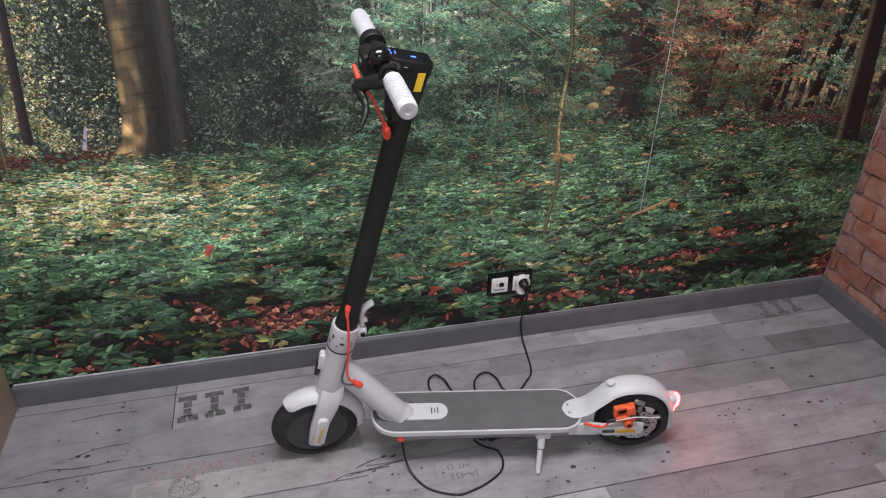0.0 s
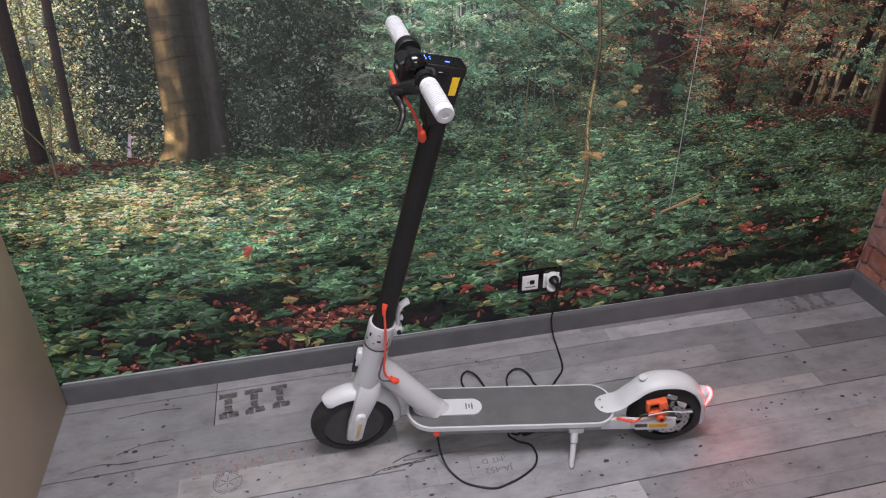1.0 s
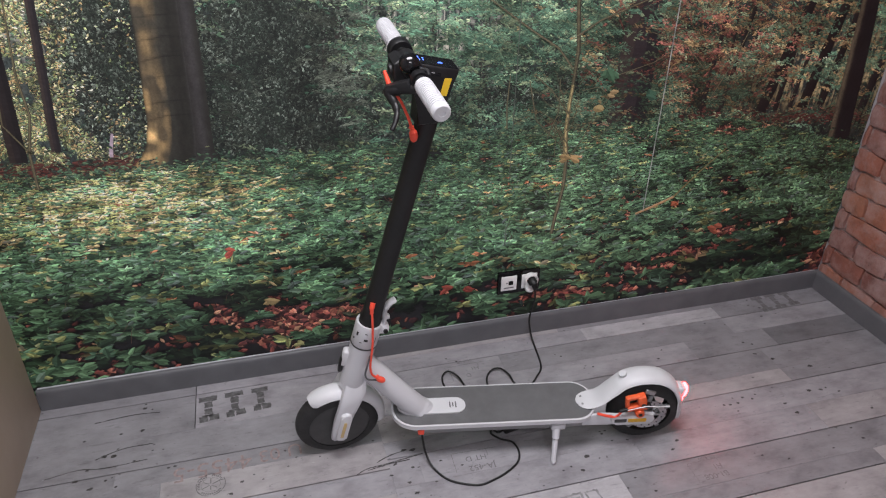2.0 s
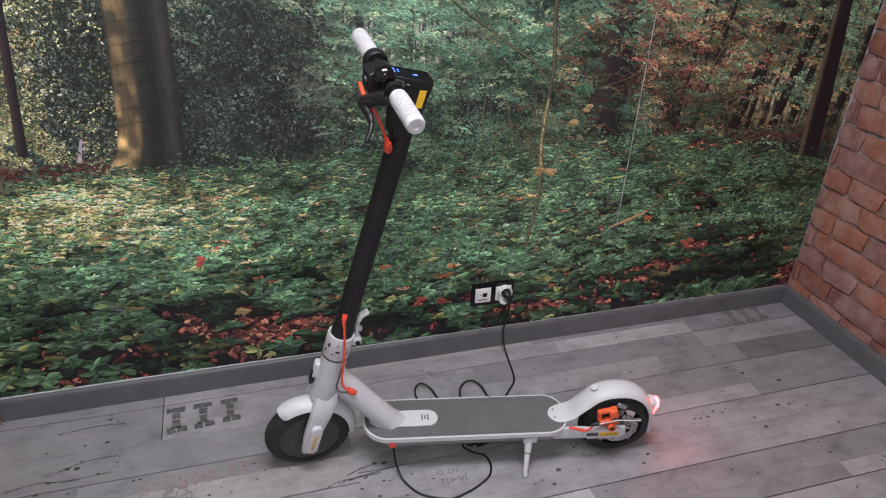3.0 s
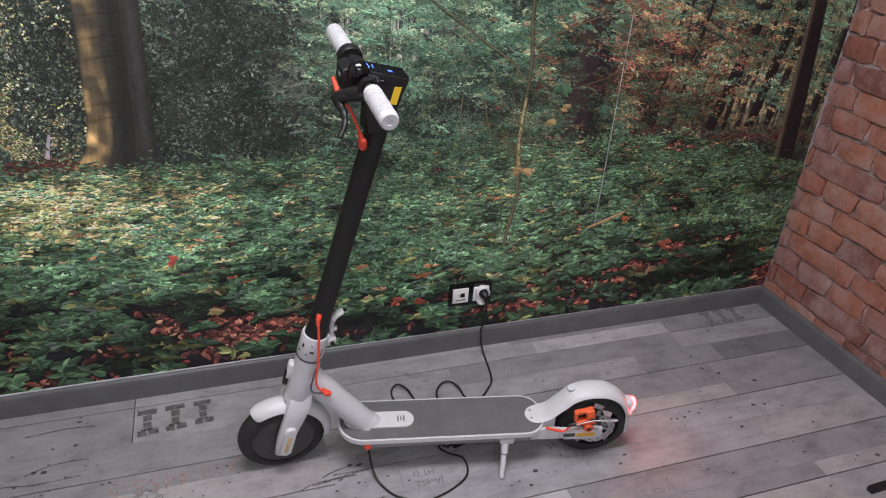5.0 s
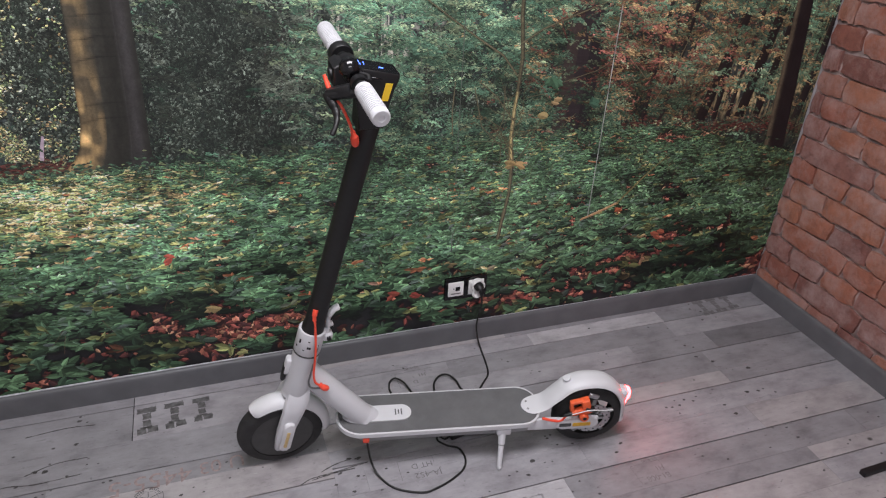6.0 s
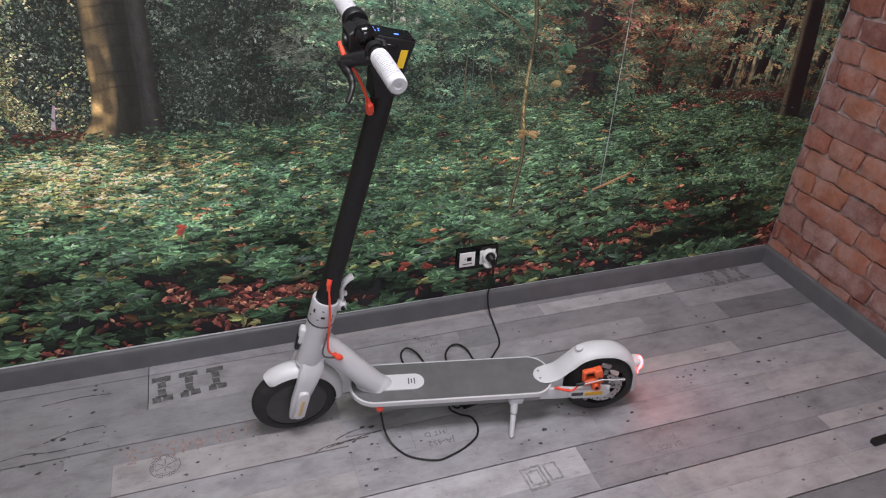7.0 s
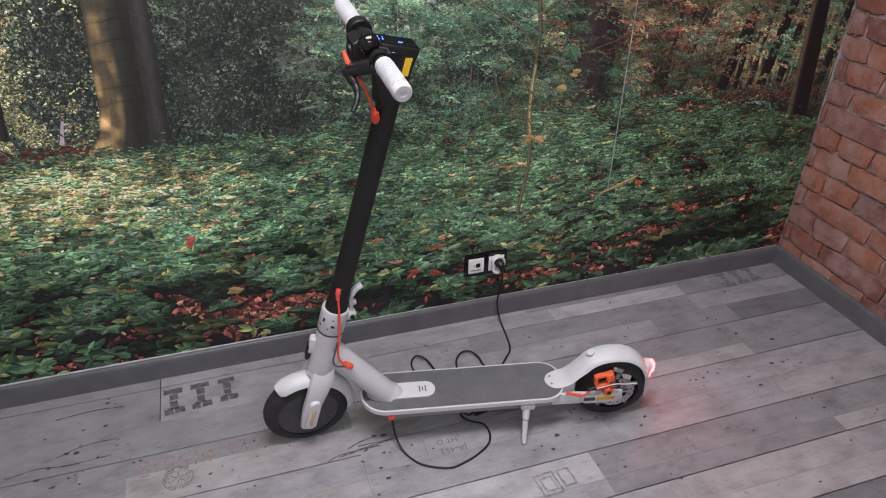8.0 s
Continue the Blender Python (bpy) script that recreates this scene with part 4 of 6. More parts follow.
part("flap", lathe([(0.0, 0), (0.016, 0), (0.0175, 0.002), (0.0175, 0.009), (0.015, 0.012), (0.010, 0.009), (0.0, 0.009)], along((-0.003, -0.006, -0.024), (0.1, -0.85, 0.45)), 24), SOCKET_WHITE, plug, "white round flap")
part("plug_body", tube(glide([(0.0, -0.010, 0.008), (0.0, -0.022, 0.008), (0.003, -0.030, 0.003), (0.008, -0.030, -0.010), (0.010, -0.026, -0.024)]), [0.0150] * 8 + [0.0150] * 8 + [0.0105] * 8 + [0.0065] * 8 + [0.004], 14), BLACK_PLASTIC, plug, "black angled plug")

lead = thing("mains_cable", pose(0, 0, 0), "black mains cable hanging from the plug and looped on the floor", "cable")
part("wire", tube(glide([(-1.209, -0.046, 0.200), (-1.206, -0.046, 0.165), (-1.212, -0.040, 0.11), (-1.216, -0.040, 0.07), (-1.214, -0.060, 0.025), (-1.214, -0.10, 0.0045), (-1.232, -0.20, 0.004),
                         (-1.265, -0.245, 0.004), (-1.31, -0.285, 0.004), (-1.345, -0.262, 0.005), (-1.352, -0.220, 0.010), (-1.370, -0.188, 0.012), (-1.398, -0.184, 0.008), (-1.425, -0.215, 0.004), (-1.44, -0.28, 0.004),
                         (-1.47, -0.30, 0.004), (-1.50, -0.245, 0.006), (-1.515, -0.190, 0.012), (-1.538, -0.160, 0.012), (-1.560, -0.172, 0.006), (-1.566, -0.215, 0.004), (-1.545, -0.28, 0.004), (-1.47, -0.34, 0.004), (-1.42, -0.385, 0.012)], 9), 0.0031, 8), CABLE_BLACK, lead)
charger = thing("charger", pose(-1.400, -0.422, 0, 0, 0, 12), "black plastic charger brick lying on the floor under the deck", "charger")
part("body", block((0, 0, 0.021), (0.115, 0.056, 0.040), 0.006, 3), BLACK_PLASTIC, charger)
part("label", block((0, 0, 0.0414), (0.07, 0.035, 0.0006)), LOGO_GREY, charger)
dc = thing("charging_cable", pose(0, 0, 0), "black charging cable from the charger to the deck", "cable")
part("wire", tube(glide([(-1.458, -0.447, 0.016), (-1.482, -0.435, 0.010), (-1.492, -0.455, 0.012), (-1.470, -0.478, 0.008), (-1.440, -0.495, 0.004), (-1.436, -0.535, 0.004), (-1.455, -0.570, 0.004), (-1.500, -0.597, 0.004), (-1.545, -0.612, 0.004), (-1.580, -0.617, 0.004),
                         (-1.625, -0.600, 0.004), (-1.660, -0.574, 0.004), (-1.685, -0.530, 0.006), (-1.698, -0.498, 0.030), (-1.704, -0.484, 0.075), (-1.705, -0.478, 0.098)], 9), 0.0030, 8), CABLE_BLACK, dc)
part("wire", tube(glide([(-1.462, -0.43, 0.02), (-1.49, -0.42, 0.03), (-1.497, -0.445, 0.035), (-1.475, -0.462, 0.02), (-1.45, -0.45, 0.015)], 8), 0.003, 8), CABLE_BLACK, dc)
part("strain_relief", tube([(-1.7045, -0.481, 0.086), (-1.7052, -0.479, 0.094), (-1.706, -0.477, 0.104)], [0.0035, 0.0055, 0.006], 12), BLACK_PLASTIC, dc)

# a dark strap end lying on the floor
strap = thing("dark_bar", pose(-0.372, -0.909, 0, 0, 0, 2), "short black bar lying on the floor near the brick wall", "bar")
part("bar", block((0.15, 0, 0.009), (0.30, 0.020, 0.018), 0.003), BLACK_PLASTIC, strap)

# ---- the scooter: x runs to the rear wheel, z along its own upright ----
scoot = thing("electric_scooter", pose(-1.909, -0.382, 0, 4.4, 0, -11), "white and black electric kick scooter leaning on its kickstand", "scooter")
AXIS = Vector((0.2466, 0, 0.969)).normalized()
AX0 = Vector((0.0, 0, 0.11))


def on_axis(z):
    return AX0 + AXIS * ((z - AX0.z) / AXIS.z)


STEER = Matrix.Translation(AX0) @ Matrix.Rotation(radians(13.5), 4, AXIS) @ Matrix.Translation(-AX0)
UP = Matrix.Translation(AX0) @ Matrix.Rotation(math.atan2(0.2466, 0.969), 4, "Y")  # local z along the steering axis, x to the rear


def wheel(name, c, r, steer, hub_r, hub_mat, label, seat=0.0):
    seat = seat or hub_r
    m = along(c, (0, -1, 0))
    if steer:
        m = STEER @ m
    s = 0.033
    hub = part(name, lathe([(0, -0.026), (0.030, -0.026), (hub_r * 0.9, -0.024), (hub_r, -0.019), (hub_r + 0.004, -0.016), (hub_r + 0.004, 0.016), (hub_r + 0.0015, 0.0238), (hub_r * 0.97, 0.0250), (hub_r * 0.90, 0.0246), (hub_r * 0.5, 0.0255), (0.03, 0.026), (0, 0.026)], m, 48), hub_mat, scoot, label)
    prof = []
    for k in range(15):
        a = math.pi * k / 14
        prof.append((seat + 0.002 + (r - seat - 0.002) * math.sin(a) ** 0.75, -0.0255 * math.cos(a)))
    ty = lathe(prof, m, 72)
    part("tyre", ty, TYRE, hub, "black rubber tyre")
    tr = bmesh.new()
    for k in range(60):
        for side in (-1, 1):
            a = 2 * math.pi * (k + 0.25 * side) / 60
            d = Vector((math.cos(a), math.sin(a), 0))
            q = m @ Matrix.Translation(d * (r - 0.0064) + Vector((0, 0, side * 0.0095))) @ Matrix.Rotation(a, 4, "Z") @ Matrix.Rotation(side * 0.5, 4, "X")
            block((0, 0, 0), (0.004, 0.0055, 0.011), m=q, bm=tr)
    part("tread", tr, TYRE, hub, smooth=False)
    return hub


front = wheel("front_wheel", (-0.010, 0, 0.116), 0.116, True, 0.080, HUB, "black wheel with a closed grey motor hub")
rear = wheel("rear_wheel", (0.853, 0, 0.108), 0.108, False, 0.034, BLACK_PAINT, "black rear wheel with a brake disc", 0.067)

# rear wheel spokes and disc
for k in range(5):
    a = 2 * math.pi * k / 5 + 0.3
    d = Vector((math.cos(a), 0, math.sin(a)))
    part("spoke", tube([Vector((0.855, -0.021, 0.110)) + d * 0.02, Vector((0.855, -0.018, 0.110)) + d * 0.076], [0.009, 0.006], 8), DECK_SIDE, rear, "grey spoke")
rim = [(0.074, -0.018), (0.080, -0.020), (0.080, 0.020), (0.074, 0.018)]
part("rim", lathe(rim, along((0.855, 0, 0.110), (0, -1, 0)), 48, closed=True), BLACK_PAINT, rear)
disc = bmesh.new()
lathe([(0.034, 0.030), (0.053, 0.030), (0.053, 0.0322), (0.034, 0.0322)], along((0.855, 0, 0.110), (0, -1, 0)), 48, disc, closed=True)
for k in range(6):
    a = 2 * math.pi * k / 6
    d = Vector((math.cos(a), 0, math.sin(a)))
    tube([Vector((0.855, -0.031, 0.110)) + d * 0.014, Vector((0.855, -0.031, 0.110)) + d * 0.038], 0.004, 6, disc)
lathe([(0, 0.028), (0.018, 0.028), (0.018, 0.034), (0, 0.034)], along((0.855, 0, 0.110), (0, -1, 0)), 24, disc)
part("brake_disc", disc, STEEL, rear, "steel brake disc")
holes = bmesh.new()
for k in range(24):
    a = 2 * math.pi * k / 24
    rr = 0.043 if k % 2 else 0.051
    lathe([(0, 0), (0.0024, 0), (0.0024, 0.0006), (0, 0.0006)], along((0.855 + rr * math.cos(a), -0.0322, 0.110 + rr * math.sin(a)), (0, -1, 0)), 8, holes)
part("disc_holes", holes, BLACK_PAINT, rear)


def ribbon_shell(profile, half, drop, thick=0.003, nseg=7, m=None):
    """A mudguard: a curved band along (x, z), its sides turned down by drop. half may vary along it."""
    bm = bmesh.new()
    pts = [Vector((x, 0, z)) for x, z in profile]
    halves = half if isinstance(half, (list, tuple)) else [half] * len(pts)
    outer, inner = [], []
    for i, p in enumerate(pts):
        d = (pts[min(i + 1, len(pts) - 1)] - pts[max(i - 1, 0)]).normalized()
        nrm = Vector((-d.z, 0, d.x))
        if nrm.dot(Vector((0, 0, 1))) < 0 and i < len(pts) // 2:
            nrm = -nrm
        ro, ri = [], []
        dr = drop[i] if isinstance(drop, (list, tuple)) else drop
        for k in range(nseg + 1):
            s = -1 + 2 * k / nseg
            y = halves[i] * math.sin(s * math.pi / 2)
            fall = dr * (1 - math.cos(s * math.pi / 2))
            ro.append(bm.verts.new(p + Vector((0, y, 0)) - nrm * fall))
            ri.append(bm.verts.new(p + Vector((0, y * (1 - thick / halves[i]), 0)) - nrm * (fall + thick)))
        outer.append(ro)
        inner.append(ri)
    for rows in (outer, inner):
        for a, b in zip(rows, rows[1:]):
            for k in range(nseg):
                bm.faces.new((a[k], a[k + 1], b[k + 1], b[k]))
    for a, b, c, d in zip(outer, outer[1:], inner, inner[1:]):
        for k in (0, nseg):
            bm.faces.new((a[k], b[k], d[k], c[k]))
    for o, i_ in ((outer[0], inner[0]), (outer[-1], inner[-1])):
        for k in range(nseg):
            bm.faces.new((o[k], o[k + 1], i_[k + 1], i_[k]))
    if m is not None:
        bm.transform(m)
    return bm


# front mudguard, fork, head tube, stem
arc = [(-0.010 + 0.132 * math.cos(radians(a)), 0.116 + 0.132 * math.sin(radians(a))) for a in range(125, -15, -6)]
part("front_mudguard", ribbon_shell(arc, [0.020] + [0.029] * (len(arc) - 3) + [0.026, 0.018], 0.022, m=STEER), WHITE_PLASTIC, scoot, "white curved front mudguard")
for side in (-1, 1):
    leg = bmesh.new()
    rows = []
    for z, x0, x1, y0, y1 in ((0.275, -0.026, 0.030, 0.004, 0.030), (0.25, -0.030, 0.032, 0.016, 0.046), (0.215, -0.029, 0.029, 0.028, 0.052), (0.16, -0.025, 0.024, 0.032, 0.053), (0.118, -0.020, 0.018, 0.033, 0.052), (0.094, -0.017, 0.013, 0.033, 0.050), (0.083, -0.009, 0.006, 0.034, 0.046)):
        c = on_axis(z) + Vector((-0.016 * min(1, max(0, (0.265 - z) / 0.12)), 0, 0))
        ring = []
        for k in range(14):
            a = 2 * math.pi * k / 14
            ca, sa = math.cos(a), math.sin(a)
            ca, sa = math.copysign(abs(ca) ** 0.55, ca), math.copysign(abs(sa) ** 0.55, sa)
            ring.append(leg.verts.new(c + Vector(((x0 + x1) / 2 + (x1 - x0) / 2 * ca, side * ((y0 + y1) / 2 + (y1 - y0) / 2 * sa), 0))))
        rows.append(ring)
    for a, b in zip(rows, rows[1:]):
        for k in range(14):
            leg.faces.new((a[k], a[(k + 1) % 14], b[(k + 1) % 14], b[k]))
    leg.faces.new(rows[0])
    leg.faces.new(rows[-1])
    fork_leg = part("fork_leg", leg, WHITE_PAINT, scoot, m=STEER)
    cap = slab(round_rect(-0.0145, 0.0145, -0.048, 0.048, (0.012, 0.012, 0.007, 0.007), 6), 0, 0.013, bevel=0.005, seg=3)
    m = STEER @ Matrix.Translation(on_axis(0.147) + Vector((-0.012, side * 0.050, 0))) @ Matrix.Rotation(math.atan2(0.2466, 0.969), 4, "Y") @ pose(0, 0, 0, 90 if side < 0 else -90, 0, 0 if side < 0 else 180)
    pod = part("reflector_cap", cap, WHITE_PLASTIC, fork_leg, m=m)
    part("reflector", slab(round_rect(-0.0045, 0.0045, -0.036, 0.022, (0.003,) * 4, 4), 0.0125, 0.0142, bevel=0.0008), PALE_AMBER, fork_leg, "pale amber reflector strip", m=m)

part("fork_crown", lathe([(0, 0), (0.031, 0), (0.036, 0.006), (0.036, 0.016), (0.034, 0.022), (0, 0.022)], STEER @ along(on_axis(0.242), AXIS), 32), WHITE_PAINT, scoot)
part("head_tube", lathe([(0, 0), (0.0355, 0), (0.0362, 0.003), (0.0335, 0.06), (0.0325, 0.115), (0.0332, 0.131), (0.033, 0.134), (0, 0.134)], along(on_axis(0.262), AXIS), 36), WHITE_PAINT, scoot)
part("gap_ring", lathe([(0, 0), (0.0340, 0), (0.0340, 0.0035), (0, 0.0035)], along(on_axis(0.3925), AXIS), 36), DARK_STEEL, scoot, "dark joint ring")
collar = part("folding_collar", lathe([(0.0, 0), (0.0325, 0), (0.0335, 0.002), (0.0335, 0.064), (0.0325, 0.068), (0.0275, 0.0685), (0.0275, 0.06), (0, 0.06)], STEER @ along(on_axis(0.396), AXIS), 36), WHITE_PAINT, scoot, "white folding collar")
for da, dz, sx, sz in ((-105, 0.030, 0.010, 0.007), (-150, 0.042, 0.006, 0.012), (-110, 0.050, 0.006, 0.003), (-125, 0.020, 0.006, 0.003), (-62, 0.026, 0.002, 0.026), (-165, 0.022, 0.005, 0.006)):
    a = radians(da)
    q = STEER @ UP @ Matrix.Translation((0.0332 * math.cos(a), 0.0332 * math.sin(a), (0.396 - 0.11) / 0.969 + dz)) @ Matrix.Rotation(a, 4, "Z")
    part("slot", block((0, 0, 0), (0.0016, sx, sz), 0.0007, 1, m=q), BLACK_PLASTIC, collar, "small black slot")
# hinge bolt and latch lever behind the collar
part("hinge_lug", block((0, 0, 0), (0.034, 0.030, 0.026), 0.008, 3, m=STEER @ Matrix.Translation(on_axis(0.432) + Vector((0.038, 0, 0))) @ Matrix.Rotation(0.25, 4, "Y")), WHITE_PAINT, collar)
part("bolt", lathe([(0, 0), (0.0058, 0), (0.0058, 0.006), (0.003, 0.006), (0.003, 0.003), (0, 0.003)], STEER @ along(on_axis(0.432) + Vector((0.044, -0.0135, 0)), (0, -1, 0)), 18), BLACK_PLASTIC, collar, "black hinge bolt")
lat = [on_axis(0.436) + Vector((0.034, 0, 0)), on_axis(0.449) + Vector((0.040, 0, 0)), on_axis(0.474) + Vector((0.035, 0, 0)), on_axis(0.496) + Vector((0.034, 0, 0)), on_axis(0.511) + Vector((0.041, 0, 0)), on_axis(0.518) + Vector((0.053, 0, 0))]
part("latch_lever", tube(glide(lat, 6), [0.006] * 6 + [0.0055] * 12 + [0.007] * 12 + [0.005], 12, flat=1.5), WHITE_PLASTIC, scoot, "white folding latch lever", m=STEER)
part("latch_catch", block((0, 0, 0), (0.012, 0.012, 0.012), 0.003, 2, m=STEER @ Matrix.Translation(on_axis(0.466) + Vector((0.044, 0, 0)))), WHITE_PLASTIC, scoot)
stem = part("stem", lathe([(0, 0), (0.0272, 0), (0.0272, 0.02), (0.0243, 0.03), (0.0236, 0.575), (0, 0.575)], STEER @ along(on_axis(0.455) + Vector((0.0008, 0, 0)), AXIS), 36), BLACK_PAINT, scoot, "black round steering stem")

# bell lamp on the front of the head tube
pod = part("front_hook", block((0, 0, 0), (0.020, 0.026, 0.052), 0.007, 3, m=Matrix.Translation(on_axis(0.345) + Vector((-0.036, 0, 0))) @ Matrix.Rotation(0.25, 4, "Y")), WHITE_PLASTIC, scoot, "small white block on the head tube")
part("pad", block((0, 0, 0), (0.012, 0.022, 0.050), 0.004, 2, m=Matrix.Translation(on_axis(0.330) + Vector((-0.044, 0, -0.006))) @ Matrix.Rotation(0.25, 4, "Y")), BLACK_PLASTIC, pod, "black rubber pad")

# down tube into the deck, with its flared foot
part("down_tube", tube(glide([(0.060, 0, 0.335), (0.088, 0, 0.296), (0.146, 0, 0.222), (0.194, 0.003, 0.160), (0.212, 0.004, 0.136)], 6), [0.031] * 6 + [0.032] * 6 + [0.032] * 6 + [0.0325] * 4 + [0.033, 0.035, 0.036], 28), WHITE_PAINT, scoot)

part("tube_foot", lathe([(0.0, 0.012), (0.036, 0.012), (0.039, 0.006), (0.045, 0.002), (0.045, -0.001), (0.0, -0.001)], Matrix.Translation((0.203, 0.004, 0.1440)) @ Matrix.Diagonal((1.10, 0.72, 1, 1)), 32), WHITE_PAINT, scoot, "white flared foot of the tube")

# deck
body = part("deck_body", slab(round_rect(0.172, 0.690, -0.050, 0.064, (0.04, 0.055, 0.055, 0.04), 8), 0.096, 0.1300, bevel=0.0), DECK_SIDE, scoot, "pale metal deck body")
part("deck_rim", slab(round_rect(0.137, 0.704, -0.065, 0.079, (0.060, 0.070, 0.070, 0.060), 10), 0.1260, 0.1395, bevel=0.004, seg=3), WHITE_PLASTIC, scoot, "white deck rim")
part("deck_mat", slab(round_rect(0.1425, 0.6985, -0.0595, 0.0735, (0.055, 0.065, 0.065, 0.055), 10), 0.1375, 0.1412, bevel=0.001), MAT_RUBBER, scoot, "grey rubber deck mat")
plate = part("deck_plate", slab(round_rect(0.170, 0.342, -0.024, 0.032, (0.028, 0.026, 0.026, 0.028), 10), 0.1400, 0.1445, bevel=0.002), WHITE_PLASTIC, scoot, "white tongue plate on the deck")
for dx, dy, sx, sy in ((-0.0080, 0, 0.0034, 0.021), (0.0080, 0, 0.0034, 0.021), (0.0, 0, 0.0034, 0.014)):
    part("emblem_bar", block((0.307 + dx, 0.005 + dy, 0.1448), (sx, sy, 0.0008)), LOGO_GREY, plate, smooth=False)
part("charge_port", block((0.216, -0.058, 0.113), (0.018, 0.014, 0.018), 0.004, 2), ORANGE, scoot, "orange charging port cap")

# rear arms, mudguard, tail light
for side in (-1, 1):
    arm = part("rear_arm", slab([(0.665, 0.095), (0.735, 0.094), (0.835, 0.102), (0.866, 0.107), (0.866, 0.130), (0.835, 0.135), (0.76, 0.132), (0.72, 0.137), (0.665, 0.132)], -0.0035, 0.0035, Matrix.Translation((0, side * 0.044, 0)) @ XZ, 0.0015), WHITE_PAINT, scoot)
    m = Matrix.Translation((0.800, side * 0.0475, 0.121)) @ (XZ if side < 0 else pose(0, 0, 0, 90, 0, 180))
    cover = part("axle_cover", slab(round_rect(-0.058, 0.062, -0.0165, 0.0165, (0.014,) * 4, 6), 0, 0.012, m, 0.005, 3), WHITE_PLASTIC, arm, "white axle cover")
    part("reflector", slab(round_rect(-0.012 if side < 0 else -0.040, 0.040 if side < 0 else 0.012, -0.0065, 0.0065, (0.003,) * 4, 4), 0.0115, 0.0134, m, 0.0006), AMBER, arm, "amber reflector strip")
    part("dark_inset", slab(round_rect(-0.050 if side < 0 else 0.016, -0.016 if side < 0 else 0.050, -0.0065, 0.0065, (0.003,) * 4, 4), 0.0115, 0.0130, m, 0.0006), DARK_STEEL, arm, "dark inset strip")
guard = glide([(0.652, 0, 0.1455), (0.685, 0, 0.148), (0.712, 0, 0.163), (0.738, 0, 0.198), (0.764, 0, 0.228), (0.80, 0, 0.245), (0.845, 0, 0.248), (0.885, 0, 0.239), (0.922, 0, 0.212), (0.947, 0, 0.170), (0.959, 0, 0.120), (0.964, 0, 0.076)], 6)
n = len(guard)
hw = [0.034 * math.sin(math.acos(max(0, 1 - (i + 0.12) / 7))) for i in range(n)]
hw = [h if i < n - 12 else h - 0.00125 * (i - n + 12) for i, h in enumerate(hw)]
dp = [0.002 + 0.014 * min(1, max(0, (i - 8) / 12)) for i in range(n)]
mud = part("rear_mudguard", ribbon_shell([(p.x, p.z) for p in guard], hw, dp, nseg=10), WHITE_PLASTIC, scoot, "white curved rear mudguard")
part("latch_button", lathe([(0, 0), (0.0095, 0), (0.0105, 0.002), (0.0112, 0.0065), (0.0106, 0.0078), (0, 0.0080)], along((0.773, 0.003, 0.235), (-0.40, 0, 0.9)), 24), WHITE_PLASTIC, mud, "round white button")
for dx, dy in ((0.668, -0.014), (0.668, 0.014), (0.690, -0.016), (0.690, 0.016)):
    part("screw", lathe([(0, 0), (0.0035, 0), (0.003, 0.0012), (0, 0.0012)], along((dx, dy, 0.1462), (0, 0, 1)), 12), DECK_SIDE, mud)
light = part("tail_light", block((0.941, 0, 0.172), (0.028, 0.038, 0.044), 0.010, 3, m=Matrix.Rotation(0.12, 4, "Y")), WHITE_PLASTIC, scoot, "white tail light housing with a lit red lens")
part("lens", lathe([(0, 0.013), (0.009, 0.0122), (0.0155, 0.0095), (0.0192, 0.005), (0.0200, 0), (0, 0)], Matrix.Translation((0.9525, 0, 0.171)) @ Matrix.Rotation(radians(97), 4, "Y") @ Matrix.Diagonal((1.25, 0.9, 1.0, 1)), 28), RED_LENS, light, "glowing red lens")
part("lower_lens", block((0.952, 0, 0.143), (0.014, 0.022, 0.012), 0.004, 2), RED_LENS, light, "small glowing red reflector")

# brake caliper and its cable
CALM = Matrix.Translation((-0.018, 0, 0.030))
cal = part("brake_caliper", block((0, 0, 0), (0.024, 0.022, 0.052), 0.004, 2, m=Matrix.Translation((0.836, -0.053, 0.158)) @ Matrix.Rotation(-0.30, 4, "Y")), CALIPER, scoot, "orange brake caliper", m=CALM)
for c, sz, tilt in (((0.812, -0.053, 0.176), (0.036, 0.015, 0.010), -0.22), ((0.795, -0.053, 0.158), (0.010, 0.015, 0.036), -0.12), ((0.815, -0.054, 0.139), (0.042, 0.018, 0.016), -0.22)):
    part("caliper_bar", block((0, 0, 0), sz, 0.0028, 2, m=Matrix.Translation(c) @ Matrix.Rotation(tilt, 4, "Y")), CALIPER, cal, m=CALM)
part("piston_barrel", lathe([(0, 0), (0.0115, 0), (0.0125, 0.002), (0.0125, 0.020), (0.0105, 0.023), (0.006, 0.023), (0.006, 0.020), (0, 0.020)], along((0.834, -0.045, 0.120), (0, -1, 0)), 24), CALIPER, cal, "orange piston barrel", m=CALM)
part("adjuster", lathe([(0, 0), (0.0058, 0), (0.0058, 0.003), (0, 0.003)], along((0.834, -0.0655, 0.120), (0, -1, 0)), 6), BLACK_PLASTIC, cal, "black hexagon adjuster", m=CALM)
part("clamp_bolt", lathe([(0, 0), (0.0062, 0), (0.0062, 0.008), (0.003, 0.009), (0, 0.009)], along((0.851, -0.060, 0.158), (0, -1, 0)), 6), BLACK_PLASTIC, cal, "black clamp bolt", m=CALM)
